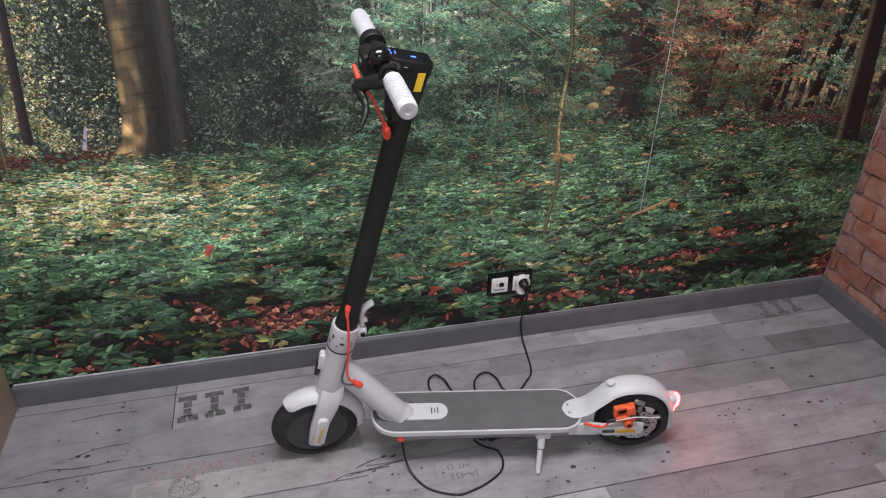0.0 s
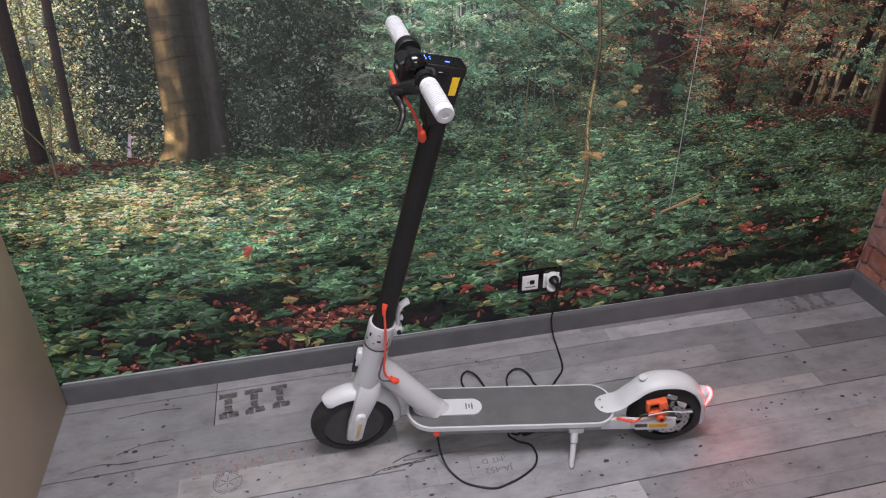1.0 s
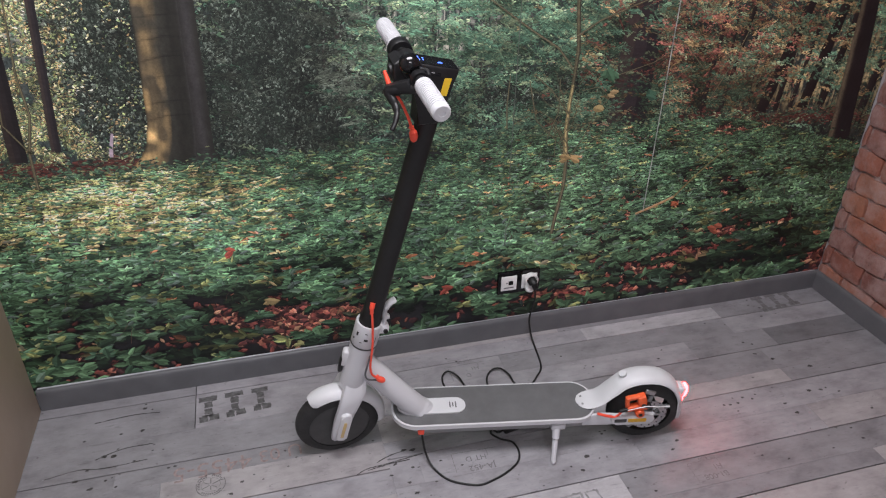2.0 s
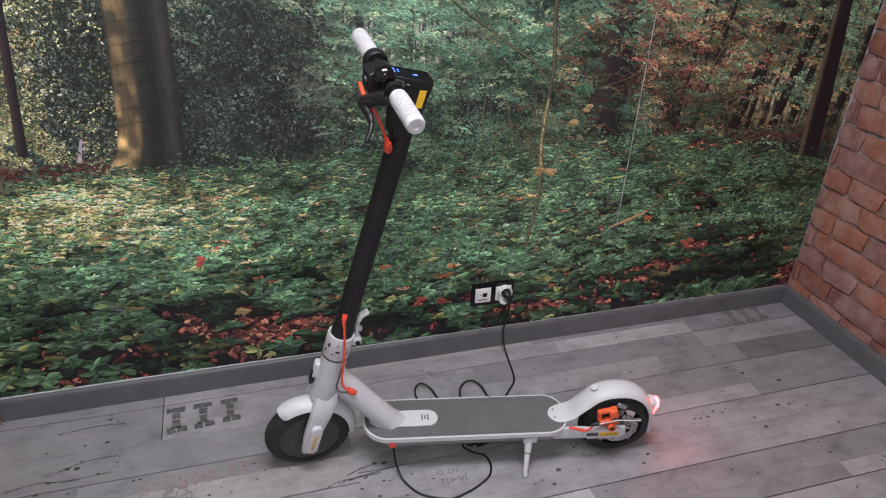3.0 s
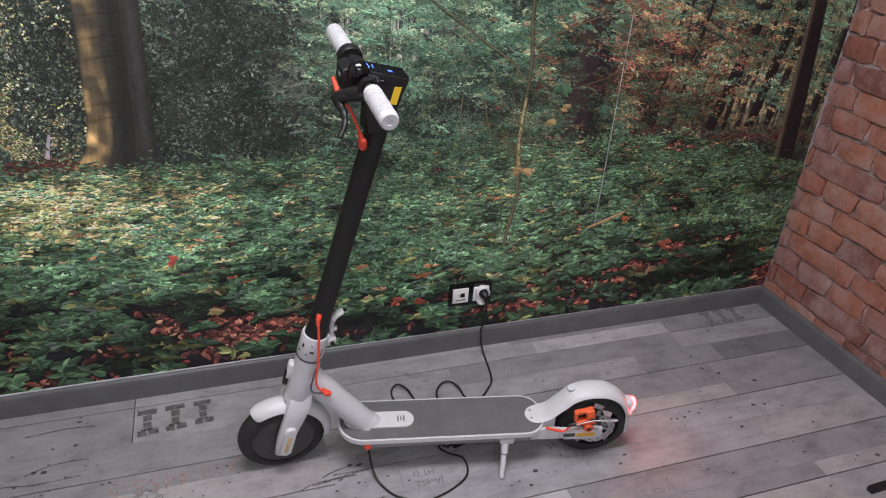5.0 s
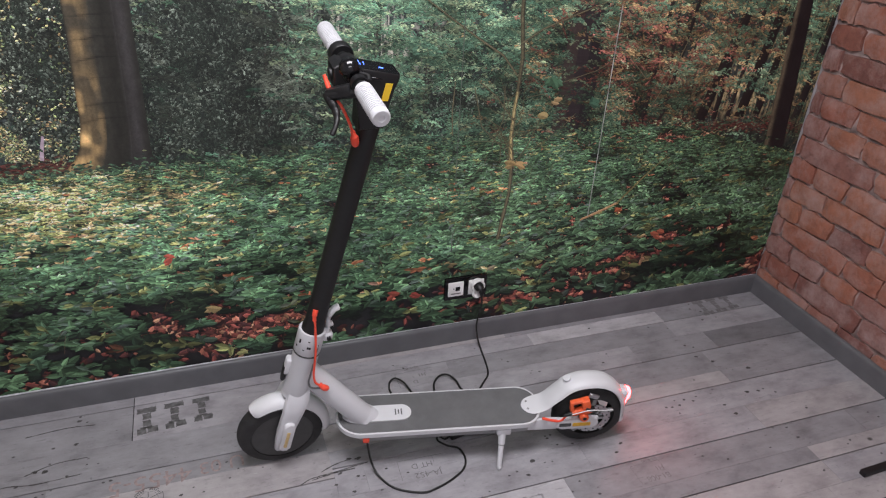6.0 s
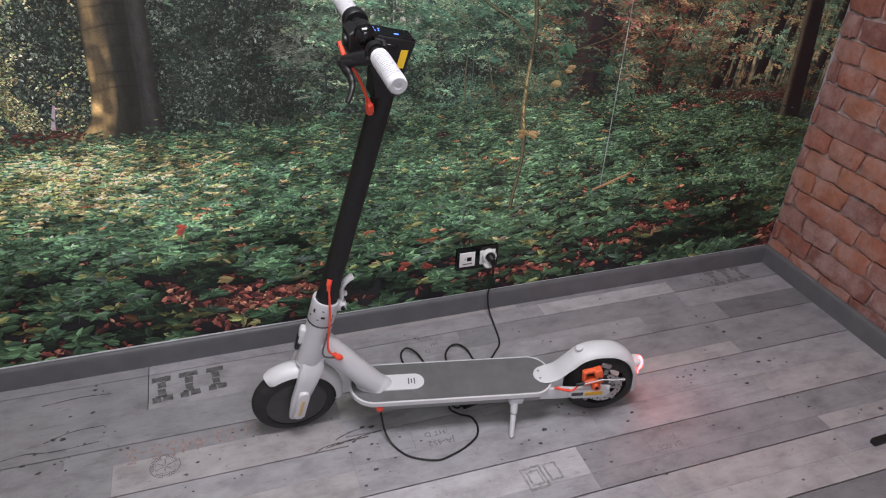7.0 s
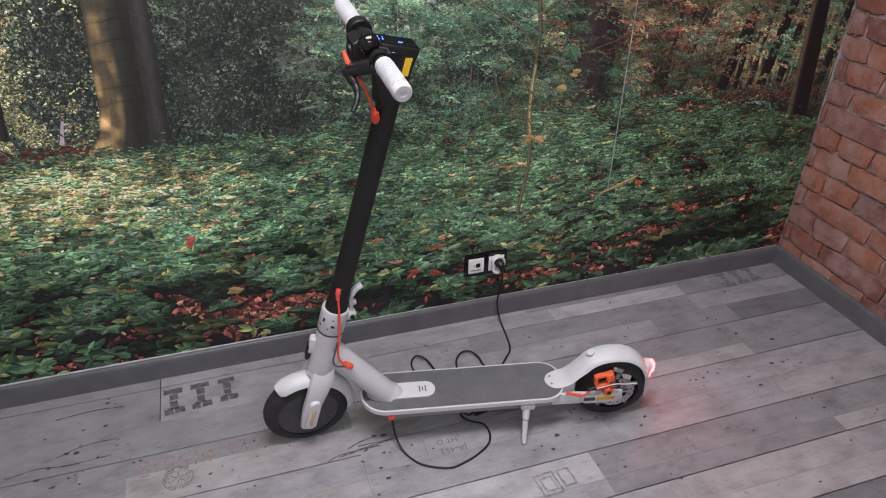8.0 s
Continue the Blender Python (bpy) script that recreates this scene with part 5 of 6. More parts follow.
part("lever_arm", block((0, 0, 0), (0.034, 0.006, 0.010), 0.002, 2, m=Matrix.Translation((0.848, -0.064, 0.150)) @ Matrix.Rotation(0.35, 4, "Y")), DARK_STEEL, cal, "dark steel lever arm", m=CALM)
part("cable_stop", tube([(0.775, -0.060, 0.130), (0.790, -0.062, 0.137), (0.797, -0.063, 0.139)], [0.0042, 0.0058, 0.0050], 10), BLACK_PLASTIC, cal, "black cable stop", m=CALM)
part("brake_wire", tube(glide([(0.790, -0.066, 0.137), (0.815, -0.069, 0.148), (0.845, -0.071, 0.157), (0.880, -0.068, 0.150), (0.912, -0.062, 0.144)], 5), 0.0013, 6), SOCKET_WHITE, cal, "pale steel wire", m=CALM)
part("bracket", block((0, 0, 0), (0.030, 0.006, 0.014), 0.0015, 1, m=Matrix.Translation((0.856, -0.046, 0.184)) @ Matrix.Rotation(0.35, 4, "Y")), STEEL, cal, "steel bracket", m=CALM)
part("brake_cable", tube(glide([(0.700, -0.052, 0.146), (0.728, -0.058, 0.141), (0.750, -0.060, 0.140), (0.764, -0.060, 0.158)], 6), [0.0040] * 10 + [0.0030] * 9, 8), ORANGE, scoot, "orange brake cable")

# kickstand
ks = part("kickstand", tube([(0.592, -0.050, 0.106), (0.590, -0.060, 0.088), (0.589, -0.068, 0.072)], [0.0110, 0.0104, 0.0096], 14), WHITE_PAINT, scoot, "white kickstand, folded out")
part("hinge", block((0.594, -0.052, 0.108), (0.040, 0.022, 0.020), 0.004, 2), WHITE_PAINT, ks)
part("leg", tube(glide([(0.588, -0.070, 0.068), (0.585, -0.086, 0.042), (0.582, -0.101, 0.0180), (0.585, -0.106, 0.0135)], 5), [0.0078] * 5 + [0.0072] * 5 + [0.0066] * 5 + [0.005], 12), WHITE_PAINT, ks)

# ---- handlebar, built straight and then turned with the stem ----
HX, HZ = 0.190, 1.1315
BAR = Matrix.Translation((0.191, -0.0245, 1.1255)) @ Euler((radians(4.4), 0, radians(13.9))).to_matrix().to_4x4() @ Matrix.Translation((-HX, 0, -HZ))

part("handlebar", tube([(HX, -0.19, HZ), (HX, 0.19, HZ)], 0.0115, 18), BLACK_PAINT, scoot, "black handlebar tube", m=BAR)
for side in (-1, 1):
    prof = [(0, 0.0012), (0.006, 0.0012), (0.0065, 0), (0.0145, 0), (0.0166, 0.002), (0.0172, 0.004), (0.0172, 0.010)]
    for k in range(15):
        h = 0.012 + k * 0.0062
        prof += [(0.0177, h), (0.0177, h + 0.0030), (0.0150, h + 0.0040), (0.0150, h + 0.0052)]
    prof += [(0.0168, 0.108), (0.0168, 0.111), (0.0, 0.111)]
    part("grip", lathe(prof, along((HX, side * 0.203, HZ), (0, -side, 0)), 32), GRIP_RUBBER, scoot, "white ribbed rubber grip", m=BAR)
# housing on top of the stem: a wedge that widens upward
top = [(0.152, 1.098), (0.152, 1.136), (0.165, 1.1435), (0.2845, 1.1125), (0.2835, 1.103), (0.254, 1.040), (0.247, 1.000), (0.198, 1.000), (0.202, 1.055), (0.194, 1.086)]
housing = part("stem_housing", slab(top, -0.0245, 0.0245, XZ, 0.005, 3), BLACK_PLASTIC, scoot, "black wedge-shaped housing on top of the stem", m=STEER)
part("display", slab([(0.178, 1.1410), (0.282, 1.1146), (0.2815, 1.1126), (0.1775, 1.1390)], -0.0225, 0.0225, XZ), GLOSS_BLACK, housing, "glossy black display", smooth=False, m=STEER)


def on_display(u, y, sx, sy):
    c = Vector((0.178 + 0.104 * u, y, 1.1410 - 0.0264 * u + 0.0006))
    return block(c, (sx, sy, 0.0008), m=Matrix.Rotation(math.atan2(0.0264, 0.104), 4, "Y"))


for u, y, sx, sy in ((0.16, -0.006, 0.0014, 0.008), (0.22, -0.009, 0.007, 0.0014), (0.22, -0.003, 0.007, 0.0014), (0.28, -0.006, 0.0014, 0.006), (0.16, 0.006, 0.0014, 0.008), (0.22, 0.003, 0.007, 0.0014), (0.28, 0.006, 0.0014, 0.007), (0.36, -0.004, 0.0014, 0.004), (0.37, 0.005, 0.003, 0.0014),
                     (0.68, -0.008, 0.009, 0.0026)):
    part("lit_segment", on_display(u, y, sx, sy), BLUE_LED, housing, "blue lit display segment", smooth=False, m=STEER)
part("sticker", slab([(0.2545, 1.098), (0.2690, 1.096), (0.2590, 1.060), (0.2450, 1.062)], 0.0246, 0.0254, XZ), YELLOW, housing, "yellow warning sticker", smooth=False, m=STEER)
part("side_button", block((0.236, -0.025, 1.108), (0.022, 0.003, 0.006), 0.001, 1, m=Matrix.Rotation(0.25, 4, "Y")), GLOSS_BLACK, housing, m=STEER)
part("clamp", lathe([(0, 0), (0.018, 0), (0.020, 0.003), (0.020, 0.060), (0.018, 0.063), (0, 0.063)], along((HX, -0.030, HZ), (0, 1, 0)), 24), BLACK_PLASTIC, scoot, "black handlebar clamp", m=BAR)
part("throttle_ring", lathe([(0, 0), (0.0225, 0), (0.0245, 0.003), (0.0245, 0.022), (0.022, 0.026), (0, 0.026)], along((HX, 0.056, HZ), (0, 1, 0)), 26), BLACK_PLASTIC, scoot, "black throttle ring", m=BAR)
part("headlight", lathe([(0, 0), (0.011, 0), (0.013, 0.004), (0.014, 0.012), (0.013, 0.014), (0, 0.015)], along((0.162, 0, 1.116), (-1, 0, -0.1)), 24), BLACK_PLASTIC, scoot, "black headlight", m=STEER)
# bell, a dark dome with its thumb lever
bell = part("bell", lathe([(0, 0), (0.0175, 0), (0.0195, 0.003), (0.0200, 0.009), (0.0180, 0.0165), (0.013, 0.0225), (0.006, 0.0255), (0, 0.026)], along((HX - 0.010, -0.030, HZ + 0.014), (-0.15, -0.75, 0.65)), 28), GLOSS_BLACK, scoot, "glossy black bell", m=BAR)
part("bell_band", lathe([(0.0115, 0), (0.0155, 0), (0.0155, 0.014), (0.0115, 0.014)], along((HX, -0.034, HZ), (0, -1, 0)), 20, closed=True), BLACK_PLASTIC, bell, m=BAR)
part("bell_lever", tube(glide([(HX + 0.006, -0.050, HZ + 0.012), (HX + 0.017, -0.060, HZ + 0.012), (HX + 0.016, -0.074, HZ + 0.008)], 4), 0.0045, 8), BLACK_PLASTIC, bell, m=BAR)
# brake lever: clamp, body reaching forward, blade curling down and outward
brk = part("brake_lever_body", tube(glide([(0.207, -0.098, 1.108), (0.190, -0.088, 1.102), (0.168, -0.076, 1.097), (0.150, -0.066, 1.090)], 4), [0.0090] * 4 + [0.0105] * 4 + [0.0125] * 4 + [0.0125], 14), BLACK_PLASTIC, scoot, "black brake lever mount")
part("lever_clamp", lathe([(0.0115, 0), (0.0165, 0), (0.0165, 0.016), (0.0115, 0.016)], along((HX, -0.058, HZ), (0, -1, 0)), 22, closed=True), BLACK_PLASTIC, brk, m=BAR)
part("lever_shell", block((0.171, -0.077, 1.101), (0.054, 0.022, 0.021), 0.004, 2, m=Euler((0, radians(-22), radians(-28))).to_matrix().to_4x4()), BLACK_PLASTIC, brk)
part("lever_blade", tube(glide([(0.148, -0.066, 1.094), (0.152, -0.072, 1.082), (0.160, -0.082, 1.070), (0.164, -0.094, 1.058), (0.162, -0.106, 1.047), (0.157, -0.114, 1.037), (0.153, -0.118, 1.031)], 5), [0.0125] * 5 + [0.0105] * 5 + [0.0085] * 5 + [0.0070] * 5 + [0.0064] * 5 + [0.0066] * 5 + [0.005], 12, flat=0.8), BLACK_PLASTIC, brk, "black curved brake lever")
part("cable_cap", tube([(0.152, -0.058, 1.094), (0.147, -0.050, 1.108), (0.142, -0.044, 1.121)], [0.0050, 0.0046, 0.0034], 10), ORANGE, brk, "orange cable boot")
part("upper_cable", tube(glide([(0.164, -0.066, 1.080), (0.174, -0.054, 1.060), (0.188, -0.040, 1.020), (0.196, -0.030, 0.988)], 6), 0.0030, 8), ORANGE, scoot, "orange brake cable")
part("upper_cable_clip", tube(glide([(0.194, -0.030, 0.998), (0.198, -0.030, 0.982), (0.199, -0.025, 0.964)], 4), [0.0052] * 3 + [0.0085] * 4 + [0.0078, 0.005], 12), ORANGE, scoot, "orange cable grommet")
part("lower_cable_clip", tube(glide([(0.101, -0.024, 0.538), (0.098, -0.030, 0.526), (0.097, -0.033, 0.512)], 4), [0.0062] * 5 + [0.0046] * 4, 12), ORANGE, scoot, "orange cable grommet")
part("lower_cable", tube(glide([(0.098, -0.033, 0.518), (0.098, -0.038, 0.47), (0.096, -0.041, 0.42), (0.091, -0.042, 0.375), (0.088, -0.042, 0.345), (0.091, -0.043, 0.32), (0.106, -0.041, 0.303)], 6), 0.0029, 9), ORANGE, scoot, "orange brake cable")
part("grey_lead", tube(glide([(0.089, -0.040, 0.38), (0.080, -0.041, 0.345), (0.074, -0.042, 0.318), (0.081, -0.043, 0.302), (0.103, -0.041, 0.297)], 6), 0.0026, 8), GREY_CABLE, scoot, "grey lead")
part("neck_clip", tube(glide([(0.102, -0.039, 0.308), (0.111, -0.040, 0.298), (0.121, -0.034, 0.288)], 4), [0.0062] * 3 + [0.0082] * 4 + [0.0072, 0.005], 12), ORANGE, scoot, "orange cable grommet")


# ---- floor planks: two runs of printed boards that meet at x = -1.80 ----
rnd = random.Random(5)
MEET = -1.80
# lower edges of the strips, with a mark where the edge is an open seam
WEST = [(-0.060, 1), (-0.207, 0), (-0.329, 1), (-0.393, 0), (-0.498, 1), (-0.585, 0), (-0.674, 1)]
EAST = [(-0.040, 0), (-0.108, 1), (-0.200, 0), (-0.295, 1), (-0.403, 0), (-0.466, 1), (-0.570, 0), (-0.674, 1)]
# strip -> joints as (x, tone of the plank to its right)
# tone 4 towards both ends also paints in the light falling off
WEST_SET = {0: [(-2.318, 0)], 1: [(-2.318, 0)], 2: [(-2.52, 4)], 3: [(-2.52, 4)], 4: [(-2.40, 3)], 5: [(-2.40, 0)], 6: [(-2.40, 3)]}
EAST_SET = {0: [(-1.10, 4)], 1: [(-1.02, 1), (-0.485, 4)], 2: [(-1.35, 4), (-0.495, 0)], 3: [(-0.70, 4), (-0.384, 2)], 4: [(-1.55, 4), (-0.466, 4)], 5: [(-0.95, 3), (-0.466, 4)], 6: [(-1.718, 0)], 7: [(-1.10, 0), (-0.502, 3)]}
FULL_SET = {0: [(-1.92, 1), (-1.199, 4), (-0.20, 4)], 1: [(-1.92, 0), (-1.199, 4), (-0.44, 3)], 2: [(-2.2, 0), (-1.05, 3), (-0.44, 0)], 3: [(-2.2, 0), (-0.95, 3), (-0.50, 3)]}
FULL = [(-0.772, 0), (-0.828, 1), (-0.913, 0), (-0.990, 1)]
y = -0.990
while y > ROOM_S + 0.1:
    y -= 0.087
    FULL.append((y, len(FULL) % 2))
FULL[-1] = (ROOM_S, 0)


def lay(edges, joints, x0, x1, y_top, open_top, left_tones):
    for k, (y_low, open_low) in enumerate(edges):
        cuts = joints.get(k)
        if cuts is None:
            x, cuts = x0 + rnd.uniform(0.3, 0.9), []
            while x < x1 - 0.25:
                cuts.append((x, rnd.choice((0, 0, 0, 1, 3, 2))))
                x += rnd.uniform(0.55, 1.1)
        xs = [(x0, left_tones[k % len(left_tones)])] + cuts
        lo, hi = (0.0019 if open_low else 0.0002), (0.0019 if open_top else 0.0002)
        for (xa, tone), xb in zip(xs, [c[0] for c in xs[1:]] + [x1]):
            gap = 0.0024 if abs(xa + 2.318) < 0.001 or abs(xb + 2.318) < 0.001 else 0.0002
            bm = block((0, 0, -0.004), (xb - xa - gap, y_top - y_low - lo - hi, 0.008), 0.0004, 1)
            ob = part("plank", bm, PLANK[tone], floor, smooth=False)
            ob.location = ((xa + xb) / 2, (y_low + lo + y_top - hi) / 2, 0.0002 * rnd.random())
        y_top, open_top = y_low, open_low


# mid grey down the whole left end, with the weaker light painted in
lay(WEST, WEST_SET, ROOM_W, MEET, 0.03, 0, (4, 4, 4, 4, 4, 4, 4))
lay(EAST, EAST_SET, MEET, -0.002, 0.03, 0, (3, 0, 0, 0, 3, 0, 0, 0))
lay(FULL, FULL_SET, ROOM_W, -0.002, -0.674, 1, (0, 3, 0, 1, 2))


# ---- stamps printed on the planks ----
def flat(outlines, name, mat, m, label):
    bm = bmesh.new()
    for o in outlines:
        bm.faces.new([bm.verts.new((x, y, 0)) for x, y in o])
    bm.transform(m)
    ob = part(name, bm, mat, floor, label, smooth=False)
    return ob


def ragged(x0, x1, y0, y1, r):
    pts = []
    for j in range(9):
        pts.append((x0 + (x1 - x0) * j / 8, y0 + r.uniform(-0.0016, 0.0016)))
    for j in range(5):
        pts.append((x1 + r.uniform(-0.0016, 0.0016), y0 + (y1 - y0) * j / 4))
    for j in range(9):
        pts.append((x1 - (x1 - x0) * j / 8, y1 + r.uniform(-0.0016, 0.0016)))
    for j in range(5):
        pts.append((x0 + r.uniform(-0.0016, 0.0016), y1 - (y1 - y0) * j / 4))
    return pts


def numeral(r):
    """One slab-serif stencil stroke, 0.055 wide and 0.11 high, broken and worn."""
    return [ragged(-0.027, 0.027, 0.034, 0.056, r), ragged(-0.012, 0.012, 0.006, 0.032, r), ragged(-0.012, 0.010, -0.022, 0.002, r), ragged(-0.028, -0.004, -0.054, -0.030, r), ragged(0.000, 0.028, -0.052, -0.028, r), ragged(-0.020, 0.012, -0.031, -0.024, r)]


for gx, gy, turn in ((-2.203, -0.130, 3), (-0.222, -0.066, 0)):
    for k in range(3):
        s = (1.0 if k < 2 else 0.92) * (1.0 if gx < -1 else 0.85)
        flat(numeral(rnd), "stamp", STAMP_BLACK if gx < -1 else STAMP_GREY, pose(gx + (k - 1) * 0.077 * (1 if gx < -1 else 0.8), gy + (k - 1) * 0.004, 0.0007, 0, 0, turn) @ Matrix.Diagonal((s, s, 1, 1)), "worn black stencil stroke")
words("4455-5", 0.075, pose(-2.268, -0.372, 0.0007, 0, 0, 182), "stamp", STAMP_RED, floor, "faded red upside-down number stamp")
words("U 03", 0.062, pose(-2.085, -0.362, 0.0007, 0, 0, 182), "stamp", STAMP_RED, floor, "faded red upside-down number stamp")


def ring(r0, r1, n=40, skip=()):
    out = []
    for k in range(n):
        if k in skip:
            continue
        a, b = 2 * math.pi * k / n, 2 * math.pi * (k + 1) / n
        out.append([(r0 * math.cos(a), r0 * math.sin(a)), (r1 * math.cos(a), r1 * math.sin(a)), (r1 * math.cos(b), r1 * math.sin(b)), (r0 * math.cos(b), r0 * math.sin(b))])
    return out


def stroke(x0, y0, x1, y1, wd):
    d = Vector((x1 - x0, y1 - y0))
    nrm = Vector((-d.y, d.x)).normalized() * wd / 2
    return [(x0 + nrm.x, y0 + nrm.y), (x0 - nrm.x, y0 - nrm.y), (x1 - nrm.x, y1 - nrm.y), (x1 + nrm.x, y1 + nrm.y)]


seal = ring(0.0365, 0.0385, 40, (3, 4, 17, 29, 30)) + ring(0.024, 0.0248, 40, (9, 10, 11, 25)) + [stroke(0.004 * math.cos(a), 0.004 * math.sin(a), l * math.cos(a), l * math.sin(a), 0.002) for a, l in ((0.4, 0.03), (1.57, 0.024), (2.6, 0.022), (3.6, 0.026), (4.7, 0.018), (5.6, 0.022))]
seal += [stroke(0.0285 * math.cos(a), 0.0285 * math.sin(a), 0.0345 * math.cos(a), 0.0345 * math.sin(a), 0.0028) for a in [0.18 * j for j in range(2, 32) if j not in (9, 10, 20, 21)]]
flat(seal, "stamp", STAMP_BLACK, pose(-2.272, -0.432, 0.0007), "worn round black stamp")


def crate_mark(x, y, turn, wd, ht, rows, grey):
    m = pose(x, y, 0.0007, 0, 0, turn)
    flat([stroke(-wd / 2, -ht / 2, wd / 2, -ht / 2, 0.0012), stroke(wd / 2, -ht / 2, wd / 2, ht / 2 * 0.8, 0.0012), stroke(-wd / 2 * 0.55, -ht / 2, -wd / 2 * 0.55, -ht / 6, 0.001)], "stamp", grey, m, "faint box-shaped print")
    for text, size, dx, dy in rows:
        words(text, size, m @ pose(dx, dy, 0), "stamp", grey, floor, "faint upside-down crate print")


crate_mark(-1.560, -0.532, 178, 0.13, 0.078, (("JA-452", 0.028, -0.01, 0.022), ("HT D", 0.026, 0.0, -0.012)), STAMP_GREY)
crate_mark(-0.937, -0.728, 180, 0.12, 0.072, (("B1-008", 0.026, 0.0, 0.018), ("H1", 0.022, -0.02, -0.010)), STAMP_GREY)
crate_mark(-1.465, -0.165, 182, 0.13, 0.075, (("D", 0.024, 0.01, 0.015), ("H1", 0.022, -0.02, -0.012)), STAMP_GREY)
words("08-4-00", 0.016, pose(-0.93, -0.684, 0.0007, 0, 0, 180), "stamp", STAMP_GREY, floor, "faint upside-down crate print")
words("00-4-80", 0.016, pose(-1.47, -0.112, 0.0007, 0, 0, 182), "stamp", STAMP_GREY, floor, "faint upside-down crate print")


def frame_of(x0, x1, y0, y1, wd):
    return [ragged(x0, x1, y0, y0 + wd, rnd), ragged(x0, x1, y1 - wd, y1, rnd), ragged(x0, x0 + wd, y0 + wd, y1 - wd, rnd), ragged(x1 - wd, x1, y0 + wd, y1 - wd, rnd)]


flat(frame_of(-0.034, 0.014, -0.030, 0.030, 0.005) + frame_of(-0.024, 0.006, -0.019, 0.019, 0.004) + frame_of(0.020, 0.050, -0.020, 0.026, 0.004), "stamp", STAMP_PALE, pose(-1.340, -0.742, 0.0007, 0, 0, 4) @ Matrix.Diagonal((1.25, 1.25, 1, 1)), "worn grey outlined stamp")

# long drying cracks and nail holes in the print
CRACK = material("dark_crack_print", (0.05, 0.047, 0.047), 0.6, vary=0.4, scale=60)
for pts in ([(-2.70, -0.305), (-2.62, -0.292), (-2.55, -0.302), (-2.44, -0.296)], [(-2.58, -0.265), (-2.51, -0.240), (-2.43, -0.238)], [(-1.89, -0.497), (-1.86, -0.484), (-1.81, -0.480), (-1.75, -0.473), (-1.70, -0.468)], [(-1.86, -0.490), (-1.80, -0.482), (-1.74, -0.480)],
            [(-1.83, -0.468), (-1.79, -0.452), (-1.74, -0.443)], [(-2.60, -0.115), (-2.50, -0.105), (-2.42, -0.112)]):
    g = glide([(x, y, 0) for x, y in pts], 6)
    flat([stroke(a.x, a.y + 0.0008 * rnd.uniform(-1, 1), b.x, b.y, rnd.uniform(0.0016, 0.0042)) for a, b in zip(g, g[1:])], "crack", CRACK, pose(0, 0, 0.0008), "dark printed crack in the wood")
for x, y, s in ((-2.556, -0.257, 0.011), (-2.532, -0.262, 0.013), (-2.523, -0.237, 0.006), (-2.429, -0.266, 0.005), (-2.476, -0.294, 0.006), (-2.594, -0.298, 0.008), (-2.62, -0.332, 0.010), (-2.578, -0.368, 0.010), (-2.22, -0.477, 0.008), (-2.191, -0.443, 0.007), (-2.464, -0.085, 0.010), (-2.464, -0.179, 0.010),
                (-1.749, -0.442, 0.010), (-1.725, -0.447, 0.011), (-1.782, -0.487, 0.009), (-1.801, -0.523, 0.007), (-1.759, -0.559, 0.008), (-1.747, -0.598, 0.009), (-1.784, -0.642, 0.008), (-1.688, -0.574, 0.006), (-1.657, -0.506, 0.006), (-1.605, -0.536, 0.006), (-1.254, -0.594, 0.013), (-1.287, -0.638, 0.010),
                (-1.113, -0.566, 0.006), (-1.005, -0.633, 0.008), (-0.975, -0.605, 0.008), (-1.161, -0.698, 0.006), (-1.196, -0.725, 0.005), (-1.129, -0.753, 0.007), (-0.80, -0.221, 0.005), (-0.833, -0.259, 0.006), (-0.784, -0.072, 0.007), (-0.567, -0.124, 0.006), (-0.50, -0.149, 0.005), (-0.50, -0.319, 0.009),
                (-0.458, -0.356, 0.011), (-0.409, -0.526, 0.009), (-0.449, -0.52, 0.011), (-0.563, -0.552, 0.008), (-0.553, -0.595, 0.011), (-0.314, -0.636, 0.007), (-0.484, -0.679, 0.006), (-0.441, -0.691, 0.006), (-0.437, -0.734, 0.008), (-0.77, -0.717, 0.006), (-0.704, -0.747, 0.006), (-0.551, -0.745, 0.005), (-0.461, -0.862, 0.006), (-0.36, -0.42, 0.013)):
    s = 0.8 * s
    bmk = [(s * rnd.uniform(0.6, 1.2) * math.cos(a), 0.62 * s * rnd.uniform(0.6, 1.2) * math.sin(a)) for a in [2 * math.pi * j / 11 for j in range(11)]]
    flat([bmk], "knot", CRACK, pose(x, y, 0.0009, 0, 0, rnd.uniform(-20, 20)), "small dark printed knot")

# nail holes in pairs near the plank ends
for k in range(36):
    x, y = rnd.uniform(-2.6, -0.08), rnd.choice((-0.075, -0.15, -0.245, -0.35, -0.43, -0.52, -0.62, -0.72, -0.80, -0.87)) + rnd.uniform(-0.012, 0.012)
    for dx, dy in ((0, 0), (rnd.uniform(0.012, 0.03), rnd.uniform(-0.035, 0.035))):
        s = rnd.uniform(0.0028, 0.0052)
        hole = [(s * rnd.uniform(0.7, 1.2) * math.cos(a), 0.75 * s * rnd.uniform(0.7, 1.2) * math.sin(a)) for a in [2 * math.pi * j / 9 for j in range(9)]]
        flat([hole], "nail_hole", CRACK, pose(x + dx, y + dy, 0.0009), "small dark printed nail hole")

# ---- bricks of the east wall ----
COURSE, STRETCH, JOINT = 0.0793, 0.300, 0.0095
rnd = random.Random(11)


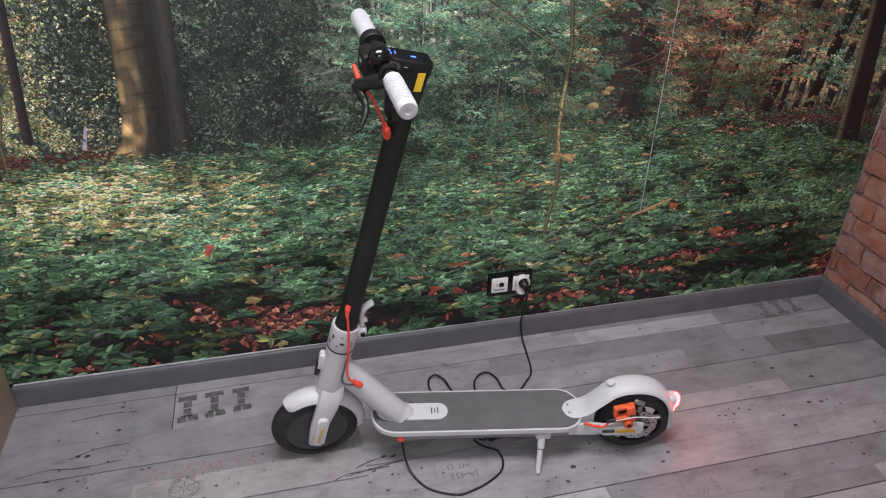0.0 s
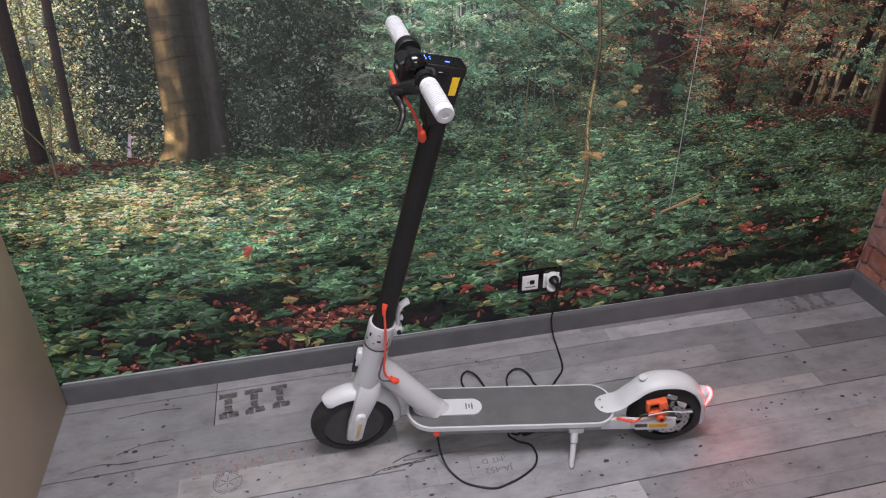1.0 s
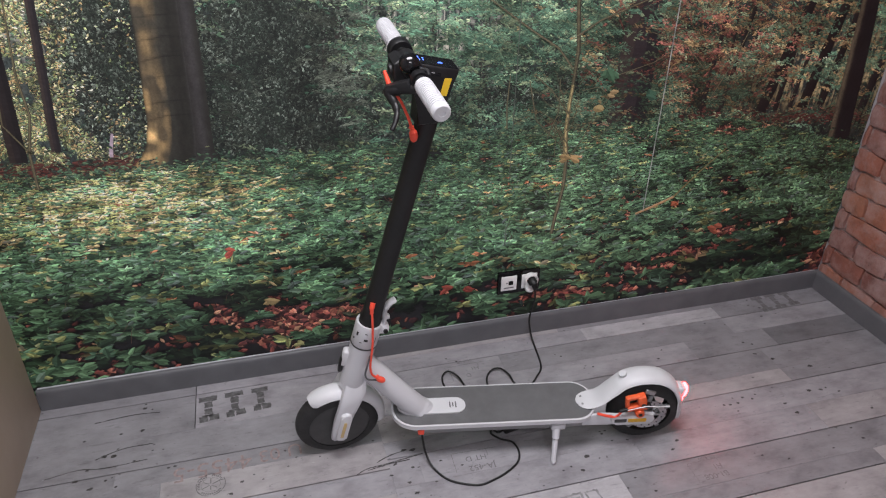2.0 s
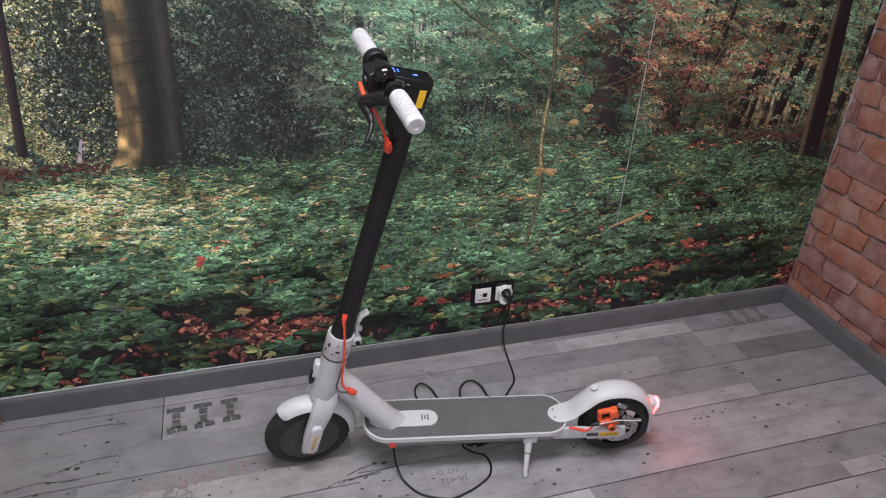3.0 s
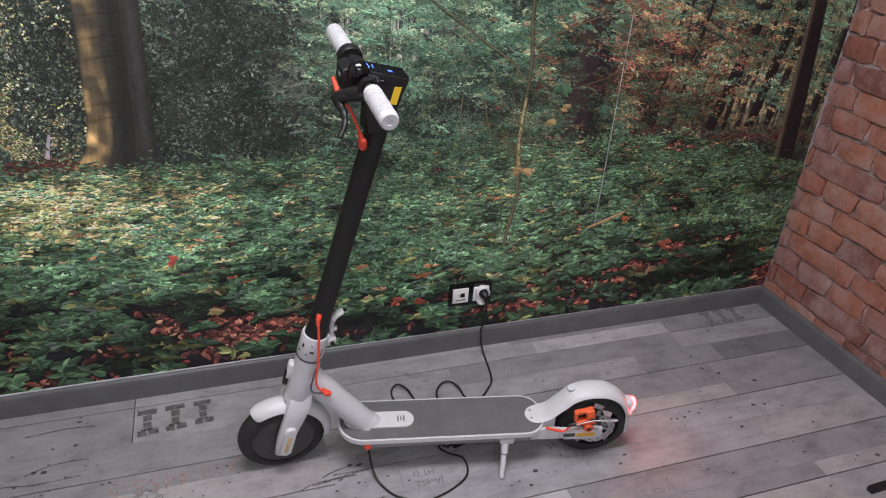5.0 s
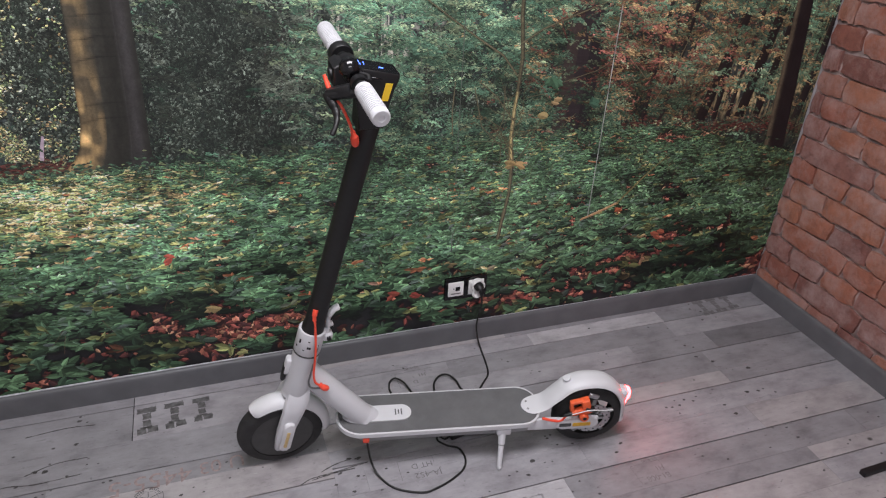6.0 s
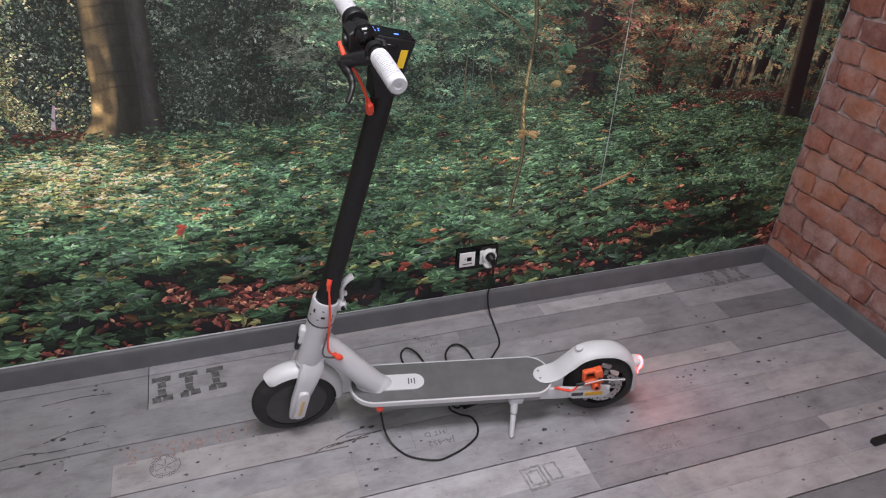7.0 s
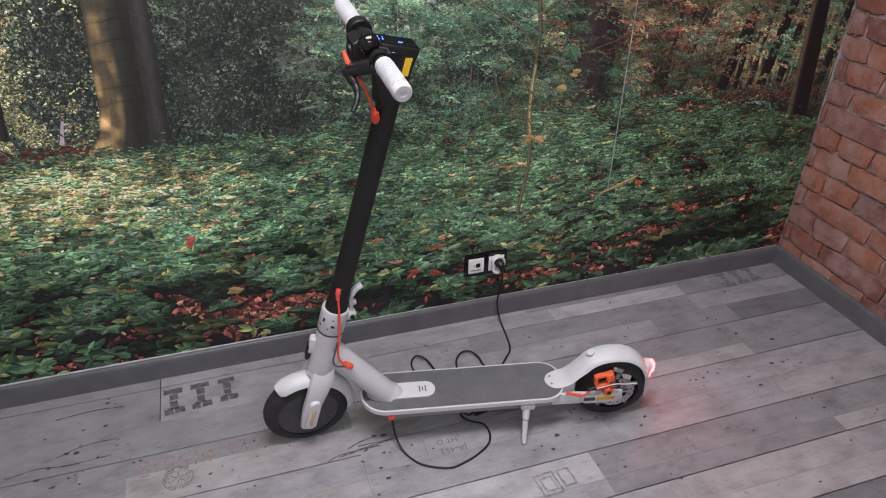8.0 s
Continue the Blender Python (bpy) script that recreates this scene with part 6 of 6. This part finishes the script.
def brick_shape(length, r):
    """A worn brick: its face towards -x, uneven edges and corners."""
    bm = bmesh.new()
    ny, nz, hy, hz = 6, 3, length / 2, (COURSE - JOINT) / 2
    f = {}
    for i in range(ny + 1):
        for j in range(nz + 1):
            y, z = -hy + 2 * hy * i / ny, -hz + 2 * hz * j / nz
            edge = i in (0, ny) or j in (0, nz)
            corner = i in (0, ny) and j in (0, nz)
            x = r.uniform(-0.0030, 0.0030) + (0.0026 if edge else 0) + (0.0030 if corner else 0)
            if edge:
                y += r.uniform(-0.0060, 0.0060) - math.copysign(0.004 if corner else 0.0005, y)
                z += r.uniform(-0.0050, 0.0050) - math.copysign(0.0030 if corner else 0.0, z)
            f[i, j] = bm.verts.new((x, y, z))
    for i in range(ny):
        for j in range(nz):
            bm.faces.new((f[i, j], f[i, j + 1], f[i + 1, j + 1], f[i + 1, j]))
    loop = [f[i, 0] for i in range(ny)] + [f[ny, j] for j in range(nz)] + [f[i, nz] for i in range(ny, 0, -1)] + [f[0, j] for j in range(nz, 0, -1)]
    back = [bm.verts.new((0.03, v.co.y * 1.01, v.co.z * 1.01)) for v in loop]
    n = len(loop)
    for k in range(n):
        bm.faces.new((loop[k], loop[(k + 1) % n], back[(k + 1) % n], back[k]))
    bmesh.ops.recalc_face_normals(bm, faces=bm.faces)
    me = bpy.data.meshes.new("brick")
    bm.to_mesh(me)
    bm.free()
    me.polygons.foreach_set("use_smooth", [True] * len(me.polygons))
    me.set_sharp_from_angle(angle=radians(50))
    me.materials.append(BRICK)
    return me


LONG = [brick_shape(STRETCH - JOINT, rnd) for _ in range(8)]
SHORT = [brick_shape(STRETCH / 2 - JOINT, rnd) for _ in range(6)]
rest_v, rest_f = [], []
# where the upright joints of the lower courses fall, as distances from the corner
JOINTS = {1: (0.12, 0.27, 0.41), 2: (0.04, 0.19, 0.476), 3: (0.125, 0.28, 0.43), 4: (0.05, 0.35, 0.50), 5: (0.111, 0.257, 0.415), 6: (0.04, 0.194, 0.44), 7: (0.115, 0.26, 0.54),
          8: (0.025, 0.338), 9: (0.108, 0.26, 0.40), 10: (0.05, 0.20, 0.48), 11: (0.115, 0.41), 12: (0.07, 0.36), 13: (0.13, 0.28), 14: (0.07, 0.22)}
for row in range(33):
    z = -0.0536 + COURSE * (row + 0.5)
    ends = list(JOINTS.get(row, (rnd.choice((0.05, 0.12, 0.20)),)))
    while ends[-1] < -ROOM_S - 0.31:
        ends.append(ends[-1] + rnd.choice((0.15, 0.15, 0.29, 0.30)) * rnd.uniform(0.94, 1.06))
    ends.append(-ROOM_S)
    for a, b in zip([0.0] + ends, ends):
        cy, ln = -(a + b) / 2, b - a - JOINT
        long = ln > 0.2
        me = rnd.choice(LONG if long else SHORT)
        m = pose(-0.001 + rnd.uniform(-0.003, 0.003), cy, z + rnd.uniform(-0.003, 0.003), rnd.uniform(-0.9, 0.9) + (180 if rnd.random() < 0.5 else 0), 0, rnd.uniform(-0.6, 0.6))
        m = m @ Matrix.Diagonal((1, ln / ((STRETCH if long else STRETCH / 2) - JOINT), 1, 1))
        if z < 1.45 and cy > -1.75:
            ob = new("brick", me)
            ob.parent = wall_east
            ob.matrix_basis = m
        else:
            base = len(rest_v)
            rest_v += [tuple(m @ v.co) for v in me.vertices]
            rest_f += [tuple(base + a for a in p.vertices) for p in me.polygons]
me = bpy.data.meshes.new("upper_bricks")
me.from_pydata(rest_v, [], rest_f)
me.materials.append(BRICK)
ob = new("upper_bricks", me)
ob.parent = wall_east
tagged(ob, "old red bricks of the wall", kind="stuff")
